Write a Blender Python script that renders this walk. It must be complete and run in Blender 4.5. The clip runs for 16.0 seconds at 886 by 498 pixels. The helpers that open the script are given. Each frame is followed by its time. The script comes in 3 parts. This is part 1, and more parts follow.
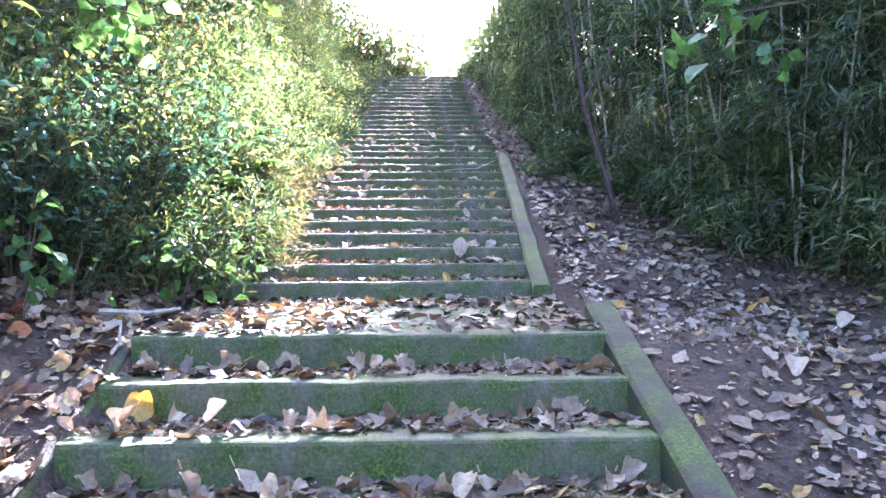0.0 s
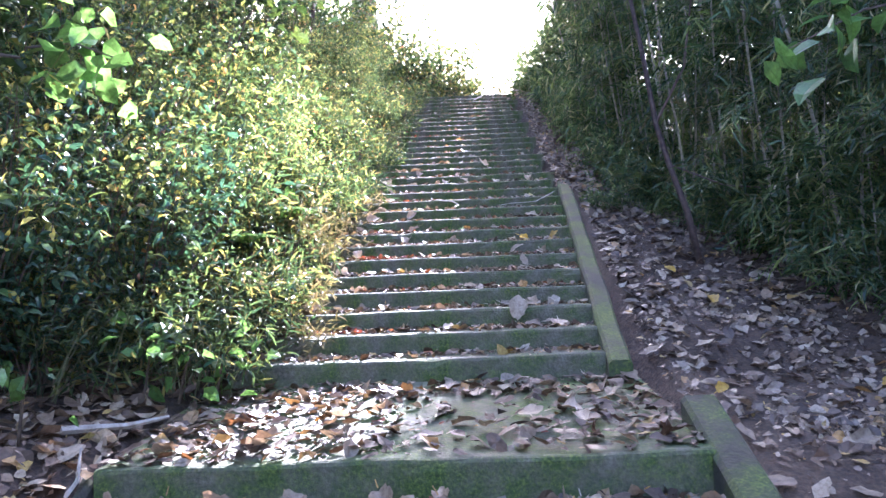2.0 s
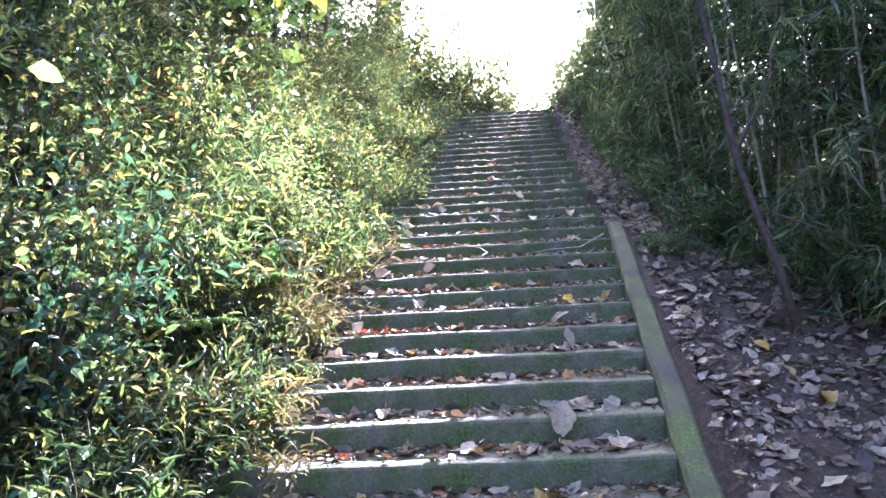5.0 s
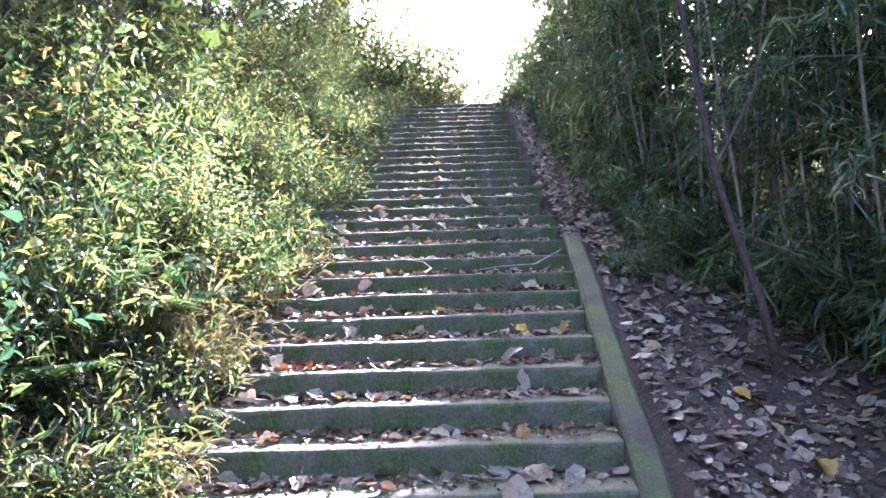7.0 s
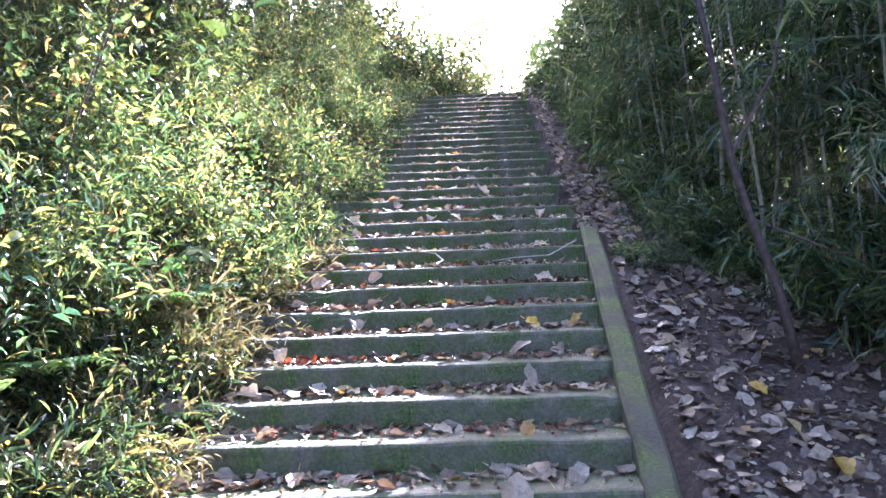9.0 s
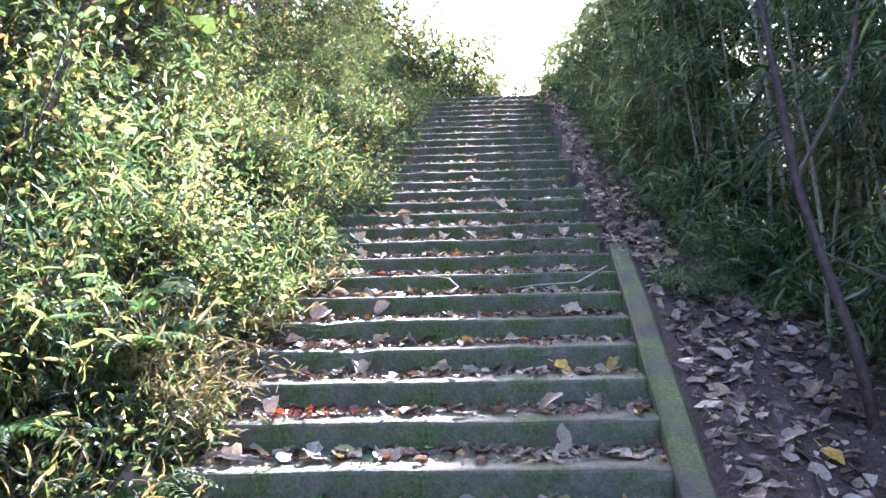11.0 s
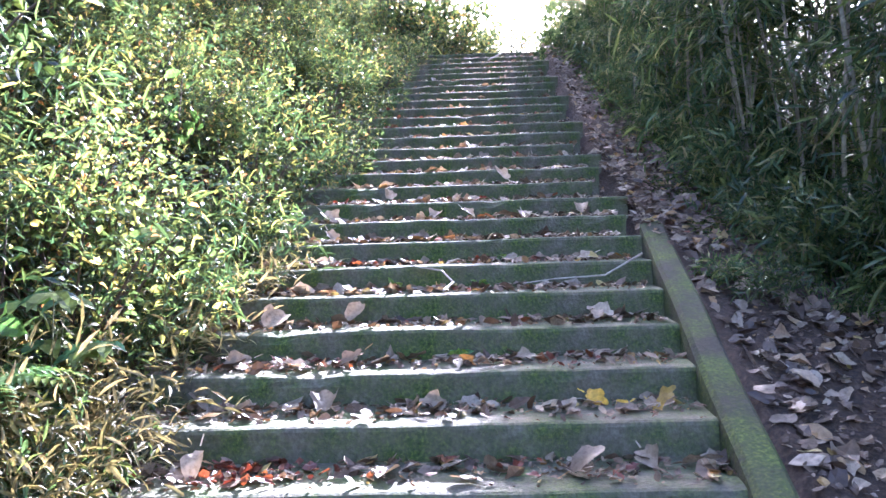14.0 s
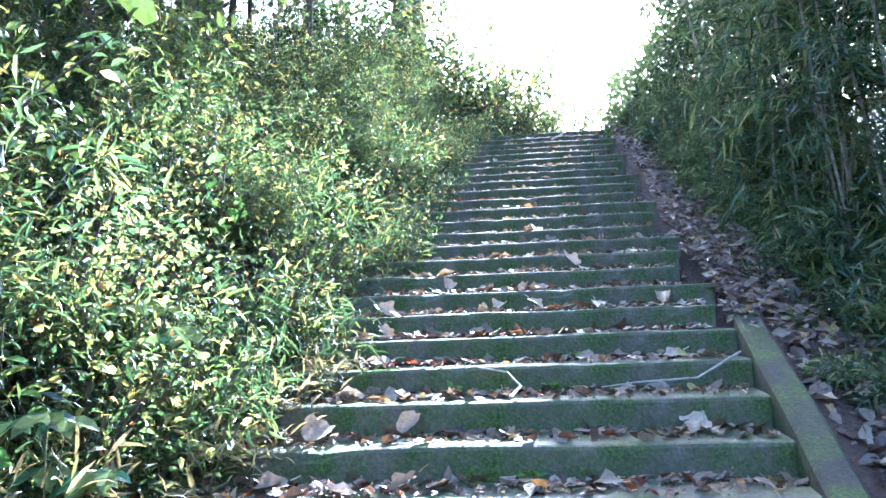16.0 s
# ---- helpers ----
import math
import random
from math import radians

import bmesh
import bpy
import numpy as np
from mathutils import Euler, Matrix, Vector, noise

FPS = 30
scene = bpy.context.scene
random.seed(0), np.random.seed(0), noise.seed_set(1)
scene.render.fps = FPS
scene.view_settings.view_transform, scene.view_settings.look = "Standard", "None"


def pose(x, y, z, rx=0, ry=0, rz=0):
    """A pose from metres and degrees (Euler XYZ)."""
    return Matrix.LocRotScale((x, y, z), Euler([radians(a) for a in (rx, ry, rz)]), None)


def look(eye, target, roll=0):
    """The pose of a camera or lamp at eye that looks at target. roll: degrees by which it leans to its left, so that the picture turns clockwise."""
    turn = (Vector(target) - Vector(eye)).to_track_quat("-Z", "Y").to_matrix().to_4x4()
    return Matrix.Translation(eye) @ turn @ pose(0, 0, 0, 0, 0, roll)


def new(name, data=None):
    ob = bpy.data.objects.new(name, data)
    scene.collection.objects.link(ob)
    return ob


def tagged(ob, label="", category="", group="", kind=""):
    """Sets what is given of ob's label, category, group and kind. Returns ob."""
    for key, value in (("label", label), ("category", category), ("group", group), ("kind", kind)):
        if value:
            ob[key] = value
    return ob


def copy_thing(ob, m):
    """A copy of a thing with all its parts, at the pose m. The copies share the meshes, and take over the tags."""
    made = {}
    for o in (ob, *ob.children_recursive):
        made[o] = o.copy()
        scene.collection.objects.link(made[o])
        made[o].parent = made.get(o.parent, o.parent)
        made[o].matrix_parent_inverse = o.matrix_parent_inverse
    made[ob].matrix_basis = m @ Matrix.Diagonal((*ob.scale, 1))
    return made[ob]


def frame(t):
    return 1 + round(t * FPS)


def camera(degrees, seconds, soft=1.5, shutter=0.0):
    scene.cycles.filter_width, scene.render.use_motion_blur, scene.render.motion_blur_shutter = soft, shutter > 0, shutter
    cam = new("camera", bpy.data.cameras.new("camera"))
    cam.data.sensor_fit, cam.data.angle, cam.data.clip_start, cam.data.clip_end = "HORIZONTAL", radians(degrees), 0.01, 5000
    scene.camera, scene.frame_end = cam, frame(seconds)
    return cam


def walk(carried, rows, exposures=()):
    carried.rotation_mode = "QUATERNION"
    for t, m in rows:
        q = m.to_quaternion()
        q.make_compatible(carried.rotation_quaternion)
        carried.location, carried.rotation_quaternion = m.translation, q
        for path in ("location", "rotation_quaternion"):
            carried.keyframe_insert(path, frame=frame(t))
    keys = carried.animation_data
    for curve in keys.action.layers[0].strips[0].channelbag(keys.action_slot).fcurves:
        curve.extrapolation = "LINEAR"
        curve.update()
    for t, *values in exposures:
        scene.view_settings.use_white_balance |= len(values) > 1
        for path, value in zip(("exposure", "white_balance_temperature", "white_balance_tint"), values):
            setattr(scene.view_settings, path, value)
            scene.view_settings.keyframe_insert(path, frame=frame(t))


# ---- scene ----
cam = camera(54.7, 16.0)
METRES, EYE, TILT, LEAN, TURN = 6.0, 1.7, 19.0, 2.9, -2.5
ROWS = [
    (0.0, 0.0, 0.0, 0.0, 0.76, -17.55, -2.41),
    (0.5, -0.0043, 0.0479, -0.0018, 4.51, -17.29, -0.58),
    (1.0, -0.0107, 0.0947, 0.0026, 1.21, -16.3, -1.24),
    (1.5, -0.002, 0.1376, -0.0048, 1.2, -16.16, -0.45),
    (2.0, 0.0077, 0.1793, -0.0016, 4.09, -16.72, 0.71),
    (2.5, 0.0047, 0.2265, -0.0071, 4.3, -17.51, 0.99),
    (3.0, 0.0031, 0.2609, -0.0064, 3.49, -17.74, 0.93),
    (3.5, 0.0123, 0.3049, -0.0066, 4.99, -16.9, 1.38),
    (4.0, 0.0168, 0.3403, -0.0058, 6.12, -15.25, 2.49),
    (6.5, -0.0023, 0.5449, -0.0171, 6.41, -17.4, 1.34),
    (7.0, 0.0023, 0.5584, -0.014, 3.31, -16.95, -0.06),
    (7.5, 0.011, 0.5626, -0.0134, 5.89, -16.1, 0.47),
    (8.0, 0.0179, 0.5647, -0.0148, 6.07, -16.04, 0.77),
    (8.5, 0.0241, 0.5666, -0.0171, 5.14, -17.47, 0.97),
    (11.0, 0.0038, 0.6853, -0.0257, 5.8, -17.56, 0.33),
    (11.5, 0.0049, 0.7194, -0.0242, 6.21, -18.06, 0.97),
    (12.0, -0.008, 0.7498, -0.0327, 0.17, -17.33, -0.45),
    (12.5, -0.0123, 0.773, -0.0431, -1.0, -17.59, -0.32),
    (13.0, -0.0076, 0.8045, -0.0508, 2.01, -18.41, 0.29),
    (13.5, -0.0062, 0.8323, -0.0598, 6.06, -19.74, 1.16),
    (14.0, -0.0151, 0.8729, -0.0703, 5.13, -19.76, 0.48),
    (14.5, -0.0223, 0.9004, -0.0774, 3.67, -19.42, -0.06),
    (15.0, -0.0188, 0.929, -0.0811, 7.28, -17.52, 1.52),
    (15.5, -0.0189, 0.9457, -0.0839, 8.6, -15.17, 2.23),
    (16.0, -0.0235, 0.9519, -0.0852, 9.0, -14.25, 2.26),
]
walk(cam, [(t, pose(0, 0, EYE, TILT, LEAN, TURN) @ pose(METRES * x, METRES * y, METRES * z, 90 + pitch, roll, yaw)) for t, x, y, z, yaw, pitch, roll in ROWS],
     [(0.0, 4.3, 5050, 25), (0.8, 3.85, 5100, 28), (4.0, 3.72, 5120, 29), (13.5, 3.74, 5120, 29), (15.0, 3.95, 4750, 22), (16.0, 3.92, 4500, 15)])

# ---- world and sun ----
SUN_AZ, SUN_EL = 8.8, 25.5
world = bpy.data.worlds.new("sky")
scene.world = world
world.use_nodes = True
wn = world.node_tree
sky = wn.nodes.new("ShaderNodeTexSky")
sky.sky_type = "NISHITA"
sky.sun_disc = False
sky.sun_elevation = radians(SUN_EL)
sky.sun_rotation = radians(SUN_AZ)
sky.air_density, sky.dust_density, sky.ozone_density = 1.0, 5.0, 0.6
bg = wn.nodes["Background"]
bg.inputs["Strength"].default_value = 0.15
wn.links.new(sky.outputs["Color"], bg.inputs["Color"])
sun = new("sun", bpy.data.lights.new("sun", "SUN"))
sun.data.energy, sun.data.angle, sun.data.color = 5.0, radians(0.6), (1.0, 0.93, 0.82)
sd = Vector((math.sin(radians(SUN_AZ)) * math.cos(radians(SUN_EL)), math.cos(radians(SUN_AZ)) * math.cos(radians(SUN_EL)), math.sin(radians(SUN_EL))))
sun.matrix_world = look(sd * 60, (0, 0, 0))

# ---- materials ----


def mat(name):
    m = bpy.data.materials.new(name)
    m.use_nodes = True
    return m, m.node_tree, m.node_tree.nodes["Principled BSDF"]


def node(nt, kind, **values):
    n = nt.nodes.new(kind)
    for k, v in values.items():
        n.inputs[k.replace("_", " ")].default_value = v
    return n


def ramp(nt, fac, stops):
    r = nt.nodes.new("ShaderNodeValToRGB")
    e = r.color_ramp.elements
    while len(e) < len(stops):
        e.new(0.5)
    for el, (p, c) in zip(e, stops):
        el.position, el.color = p, (*c, 1)
    nt.links.new(fac, r.inputs["Fac"])
    return r.outputs["Color"]


def mixed(nt, fac, a, b):
    m = nt.nodes.new("ShaderNodeMix")
    m.data_type = "RGBA"
    nt.links.new(fac, m.inputs[0])
    nt.links.new(a, m.inputs[6])
    nt.links.new(b, m.inputs[7])
    return m.outputs[2]


def noise_tex(nt, scale, detail=4.0, rough=0.6):
    c = nt.nodes.new("ShaderNodeTexCoord")
    n = node(nt, "ShaderNodeTexNoise", Scale=scale, Detail=detail, Roughness=rough)
    nt.links.new(c.outputs["Object"], n.inputs["Vector"])
    return n.outputs["Fac"]


def bumped(nt, bsdf, height, strength, dist=0.01):
    b = node(nt, "ShaderNodeBump", Strength=strength, Distance=dist)
    nt.links.new(height, b.inputs["Height"])
    nt.links.new(b.outputs["Normal"], bsdf.inputs["Normal"])


def grey(v):
    return (v, v, v)


def leaf_material(name, stops, translucent=0.45, rough=0.45, tint=(1.15, 1.15, 0.85)):
    """Thin leaf: colour varies leaf by leaf, light shines through it."""
    m, nt, bsdf = mat(name)
    geo = nt.nodes.new("ShaderNodeNewGeometry")
    col = ramp(nt, geo.outputs["Random Per Island"], stops)
    info = nt.nodes.new("ShaderNodeObjectInfo")
    hsv = node(nt, "ShaderNodeHueSaturation", Saturation=1.0)
    mr = node(nt, "ShaderNodeMapRange", To_Min=0.55, To_Max=1.35)
    nt.links.new(info.outputs["Random"], mr.inputs["Value"])
    nt.links.new(mr.outputs["Result"], hsv.inputs["Value"])
    mott = nt.nodes.new("ShaderNodeMix")
    mott.data_type, mott.blend_type = "RGBA", "MULTIPLY"
    mott.inputs[0].default_value = 1.0
    nt.links.new(col, mott.inputs[6])
    nt.links.new(ramp(nt, noise_tex(nt, 45, 5, 0.7), [(0.3, (0.55, 0.5, 0.45)), (0.55, (1.0, 1.0, 1.0)), (0.75, (1.25, 1.22, 1.15))]), mott.inputs[7])
    nt.links.new(mott.outputs[2], hsv.inputs["Color"])
    nt.links.new(hsv.outputs["Color"], bsdf.inputs["Base Color"])
    bsdf.inputs["Roughness"].default_value = rough
    tr = nt.nodes.new("ShaderNodeBsdfTranslucent")
    mul = nt.nodes.new("ShaderNodeMix")
    mul.data_type, mul.blend_type = "RGBA", "MULTIPLY"
    mul.inputs[0].default_value = 1.0
    mul.inputs[7].default_value = (*tint, 1)
    nt.links.new(hsv.outputs["Color"], mul.inputs[6])
    nt.links.new(mul.outputs[2], tr.inputs["Color"])
    mx = nt.nodes.new("ShaderNodeMixShader")
    mx.inputs["Fac"].default_value = translucent
    nt.links.new(bsdf.outputs["BSDF"], mx.inputs[1])
    nt.links.new(tr.outputs["BSDF"], mx.inputs[2])
    nt.links.new(mx.outputs["Shader"], nt.nodes["Material Output"].inputs["Surface"])
    return m


def concrete_material(name, moss_low, moss_high, tone=1.0):
    """Weathered grey concrete, stained, with moss in patches."""
    m, nt, bsdf = mat(name)
    fine = noise_tex(nt, 60, 5)
    broad = noise_tex(nt, 4.5, 6, 0.65)
    base = ramp(nt, broad, [(0.3, (0.045, 0.04, 0.026)), (0.5, (0.095, 0.083, 0.055)), (0.7, (0.18, 0.158, 0.11))])
    speck = ramp(nt, fine, [(0.35, (0.045, 0.04, 0.027)), (0.65, (0.23, 0.2, 0.15))])
    f1 = node(nt, "ShaderNodeValue")
    f1.outputs[0].default_value = 0.35
    stone = mixed(nt, f1.outputs[0], base, speck)
    age = node(nt, "ShaderNodeHueSaturation", Value=tone, Saturation=1.1)
    nt.links.new(stone, age.inputs["Color"])
    stone = age.outputs["Color"]
    moss = ramp(nt, noise_tex(nt, 75, 6, 0.7), [(0.3, (0.015, 0.024, 0.006)), (0.5, (0.05, 0.075, 0.011)), (0.72, (0.15, 0.18, 0.022))])
    mask = ramp(nt, noise_tex(nt, 3.6, 7, 0.66), [(moss_low, grey(0)), (moss_high, grey(1))])
    col = mixed(nt, mask, stone, moss)
    nt.links.new(col, bsdf.inputs["Base Color"])
    bsdf.inputs["Roughness"].default_value = 0.9
    bumped(nt, bsdf, fine, 0.6, 0.012)
    return m


def bark_material(name, a, b):
    m, nt, bsdf = mat(name)
    n = noise_tex(nt, 25, 5)
    nt.links.new(ramp(nt, n, [(0.3, a), (0.7, b)]), bsdf.inputs["Base Color"])
    bsdf.inputs["Roughness"].default_value = 0.8
    bumped(nt, bsdf, n, 0.7)
    return m


def soil_material():
    m, nt, bsdf = mat("forest_soil")
    n1, n2 = noise_tex(nt, 2.2, 8, 0.7), noise_tex(nt, 40, 6, 0.7)
    a = ramp(nt, n1, [(0.3, (0.03, 0.017, 0.01)), (0.7, (0.08, 0.048, 0.03))])
    b = ramp(nt, n2, [(0.35, (0.02, 0.016, 0.012)), (0.5, (0.07, 0.042, 0.026)), (0.72, (0.2, 0.13, 0.082))])
    f = node(nt, "ShaderNodeValue")
    f.outputs[0].default_value = 0.55
    nt.links.new(mixed(nt, f.outputs[0], a, b), bsdf.inputs["Base Color"])
    bsdf.inputs["Roughness"].default_value = 0.95
    bumped(nt, bsdf, n2, 1.0, 0.03)
    return m


M_STEP = concrete_material("weathered_concrete", 0.42, 0.64)
M_STEP_GREEN = concrete_material("green_stained_concrete", 0.4, 0.62)
M_MOSSY = concrete_material("mossy_concrete", 0.38, 0.6)
M_KERB = concrete_material("kerb_concrete", 0.4, 0.6, 0.36)
M_SOIL = soil_material()
M_SASA = leaf_material("bamboo_grass_leaf", [(0.0, (0.03, 0.06, 0.03)), (0.45, (0.075, 0.12, 0.045)), (0.8, (0.15, 0.2, 0.06)), (0.93, (0.4, 0.36, 0.1)), (1.0, (0.45, 0.3, 0.12))], 0.5, 0.3)
M_SHRUB = leaf_material("shrub_leaf", [(0.0, (0.03, 0.06, 0.03)), (0.45, (0.085, 0.125, 0.045)), (0.8, (0.19, 0.22, 0.065)), (0.92, (0.45, 0.38, 0.1)), (0.96, (0.4, 0.26, 0.12)), (1.0, (0.45, 0.18, 0.07))], 0.5, 0.3)
M_BAMBOO = leaf_material("bamboo_leaf", [(0.0, (0.04, 0.075, 0.035)), (0.5, (0.085, 0.135, 0.055)), (0.85, (0.18, 0.22, 0.07)), (1.0, (0.34, 0.3, 0.15))], 0.5, 0.25)
M_TREE = leaf_material("tree_leaf", [(0.0, (0.025, 0.05, 0.015)), (0.6, (0.055, 0.095, 0.025)), (0.92, (0.13, 0.17, 0.04)), (1.0, (0.4, 0.33, 0.07))], 0.4, 0.3)
M_DARKLEAF = leaf_material("dark_shrub_leaf", [(0.0, (0.03, 0.07, 0.045)), (0.6, (0.055, 0.115, 0.06)), (0.9, (0.12, 0.17, 0.06)), (0.95, (0.38, 0.34, 0.07)), (1.0, (0.45, 0.38, 0.09))], 0.4, 0.38)
M_BROAD = leaf_material("broad_green_leaf", [(0.0, (0.07, 0.15, 0.045)), (0.6, (0.12, 0.23, 0.06)), (1.0, (0.27, 0.34, 0.07))], 0.55, 0.35)
M_LOBED = leaf_material("lobed_leaf", [(0.0, (0.04, 0.11, 0.06)), (0.7, (0.07, 0.16, 0.075)), (1.0, (0.2, 0.24, 0.07))], 0.4, 0.35)
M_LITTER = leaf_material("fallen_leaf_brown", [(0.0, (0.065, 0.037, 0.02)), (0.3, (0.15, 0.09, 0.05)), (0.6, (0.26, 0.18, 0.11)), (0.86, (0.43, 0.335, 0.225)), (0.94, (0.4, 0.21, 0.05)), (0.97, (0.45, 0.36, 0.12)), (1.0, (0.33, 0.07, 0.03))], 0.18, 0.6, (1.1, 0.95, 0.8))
# darker copy of the brown litter: the thicket's shade put into leaf colour
M_SHADED = leaf_material("fallen_leaf_shaded", [(0.0, (0.05, 0.03, 0.018)), (0.35, (0.12, 0.075, 0.045)), (0.7, (0.21, 0.15, 0.1)), (0.9, (0.38, 0.3, 0.21)), (0.96, (0.3, 0.16, 0.04)), (1.0, (0.36, 0.29, 0.1))], 0.15, 0.5, (1.1, 0.95, 0.8))
M_RED = leaf_material("fallen_leaf_red", [(0.0, (0.16, 0.035, 0.022)), (0.6, (0.27, 0.08, 0.04)), (1.0, (0.4, 0.16, 0.06))], 0.25, 0.5, (1.1, 0.8, 0.6))
M_PALE = leaf_material("fallen_leaf_pale", [(0.0, (0.18, 0.11, 0.065)), (0.4, (0.31, 0.22, 0.14)), (0.8, (0.43, 0.335, 0.225)), (1.0, (0.53, 0.44, 0.32))], 0.15, 0.65, (1.05, 0.95, 0.85))
M_YELLOW = leaf_material("fallen_leaf_yellow", [(0.0, (0.5, 0.27, 0.04)), (1.0, (0.62, 0.42, 0.06))], 0.3, 0.5, (1.1, 0.9, 0.5))
M_DRY = leaf_material("dry_grass", [(0.0, (0.17, 0.15, 0.06)), (0.6, (0.3, 0.26, 0.11)), (1.0, (0.4, 0.31, 0.16))], 0.3, 0.7, (1.1, 1.0, 0.8))
M_BARK = bark_material("dark_bark", (0.05, 0.032, 0.02), (0.15, 0.1, 0.068))
M_CULM = bark_material("bamboo_culm", (0.12, 0.105, 0.06), (0.34, 0.29, 0.19))
M_STEM = bark_material("green_stem", (0.07, 0.08, 0.03), (0.2, 0.19, 0.09))
M_TWIG = bark_material("pale_twig", (0.2, 0.16, 0.12), (0.45, 0.38, 0.3))

# ---- plan ----
RUN, RISE, Y1, Z1, NUP = 0.3645, 0.1251, 5.805, 1.63, 31
LOW = [(1.95, 0.52), (2.415, 0.697), (2.88, 0.872), (3.348, 1.045), (3.816, 1.215), (4.275, 1.385)]


def step_z(i):
    """Height of the upper steps; the flight grows steeper towards its top."""
    return Z1 + RISE * i + 0.0115 * np.maximum(np.asarray(i) - 17, 0)


TOP_Y, TOP_Z = Y1 + RUN * (NUP - 1), float(step_z(NUP - 1))
rng = np.random.default_rng(7)


def rail_x(y):
    """Inner side of the kerb beside the steps."""
    return 1.0 if y < 5 else 0.87 + 0.05 * (y - 5.6)


def line_z(y):
    """Height of the slope along the stairs, steps smoothed out."""
    return float(np.interp(y, [-400, -1, 1.6, 4.275, 5.805, Y1 + RUN * 17, TOP_Y, TOP_Y + 3, 400], [-0.3, 0.0, 0.35, 1.33, 1.54, Z1 + RISE * 17 - 0.07, TOP_Z - 0.05, TOP_Z - 0.02, TOP_Z - 6]))


def tread_z(y):
    """Height of the tread at y."""
    if y >= Y1:
        return float(step_z(min(NUP - 1, int((y - Y1) / RUN))))
    if y >= LOW[-1][0]:
        return LOW[-1][1] + (y - LOW[-1][0]) / (Y1 - LOW[-1][0]) * 0.12
    z = LOW[0][1] - 0.17
    for a, b in LOW:
        if y >= a:
            z = b
    return z


def ground_z(x, y):
    base = line_z(y)
    n = noise.noise((x * 0.7, y * 0.7, 3.0)) * 0.07 + noise.noise((x * 2.3, y * 2.3, 9.0)) * 0.03
    far = min(1.0, max(0.0, (40 - abs(x)) / 30)) * min(1.0, max(0.0, (60 - abs(y)) / 40))
    if x < -1.2:
        d = -1.2 - x
        k = float(np.interp(y, [2, 5, 6.8], [0.22, 0.28, 0.62]))
        base += k * (d if d < 1.6 else 1.6 + 0.32 * min(d - 1.6, 8)) * far - 0.02
    elif x > 1.1:
        d = x - 1.1
        base += (-0.16 * min(d, 1.0) + 0.22 * min(max(d - 1.4, 0), 6)) * far + 0.03
    else:
        return base - 0.22 * min(1.0, max(0.0, (y - 1.7) / 0.3)) + 0.03 * noise.noise((x, y, 2.0)) * (y < 1.9)
    return base + n * min(1, d * 2)


# ---- mesh helpers ----


def mesh_of(name, verts, faces, material, smooth=False):
    me = bpy.data.meshes.new(name)
    verts = np.asarray(verts, dtype=np.float32)
    me.from_pydata(verts.tolist(), [], faces if isinstance(faces, list) else faces.tolist())
    me.materials.append(material)
    if smooth:
        me.shade_smooth()
    return me


def child(name, me, parent, label=""):
    ob = new(name, me)
    ob.parent = parent
    return tagged(ob, label)


def tube_data(points, radii, sides=6):
    """Vertices and faces of a tapered tube along points."""
    vs, fs = [], []
    pts = [Vector(p) for p in points]
    for i, p in enumerate(pts):
        d = (pts[min(i + 1, len(pts) - 1)] - pts[max(i - 1, 0)]).normalized()
        a = d.orthogonal().normalized() if abs(d.z) > 0.95 else d.cross(Vector((0, 0, 1))).normalized()
        b = d.cross(a)
        for s in range(sides):
            w = 2 * math.pi * s / sides
            vs.append(p + (a * math.cos(w) + b * math.sin(w)) * radii[i])
    for i in range(len(pts) - 1):
        for s in range(sides):
            t = (s + 1) % sides
            fs.append((i * sides + s, i * sides + t, (i + 1) * sides + t, (i + 1) * sides + s))
    fs.append(tuple(range(sides))[::-1])
    fs.append(tuple(len(vs) - sides + s for s in range(sides)))
    return [tuple(v) for v in vs], fs


def join(parts):
    vs, fs = [], []
    for v, f in parts:
        o = len(vs)
        vs.extend(v)
        fs.extend(tuple(i + o for i in q) for q in f)
    return vs, fs


def blades(base, along, up, length, width, fold=0.25, droop=0.25):
    """Many pointed leaves at once: arrays of bases, directions, side-up hints, sizes. Seven vertices a leaf."""
    along = along / np.linalg.norm(along, axis=1, keepdims=True)
    side = np.cross(along, up)
    side /= np.linalg.norm(side, axis=1, keepdims=True) + 1e-9
    nrm = np.cross(side, along)
    L, W = length[:, None], width[:, None]
    m1 = base + along * L * 0.35
    m2 = base + along * L * 0.72 - nrm * L * droop * 0.3
    tip = base + along * L - nrm * L * droop
    k = nrm * W * fold
    v = np.stack([base, m1 + side * W * 0.5 + k, m1 - side * W * 0.5 + k, m2 + side * W * 0.36 + k * 0.7, m2 - side * W * 0.36 + k * 0.7, tip, m1, m2], axis=1)
    f = np.array([[0, 6, 1], [0, 2, 6], [1, 6, 7], [1, 7, 3], [2, 4, 7], [2, 7, 6], [3, 7, 5], [4, 5, 7]])
    n = len(base)
    return v.reshape(-1, 3), (f[None] + (np.arange(n) * 8)[:, None, None]).reshape(-1, 3)


def unit(n, zscale=1.0, zadd=0.0):
    d = rng.normal(size=(n, 3))
    d[:, 2] = d[:, 2] * zscale + zadd
    return d / np.linalg.norm(d, axis=1, keepdims=True)


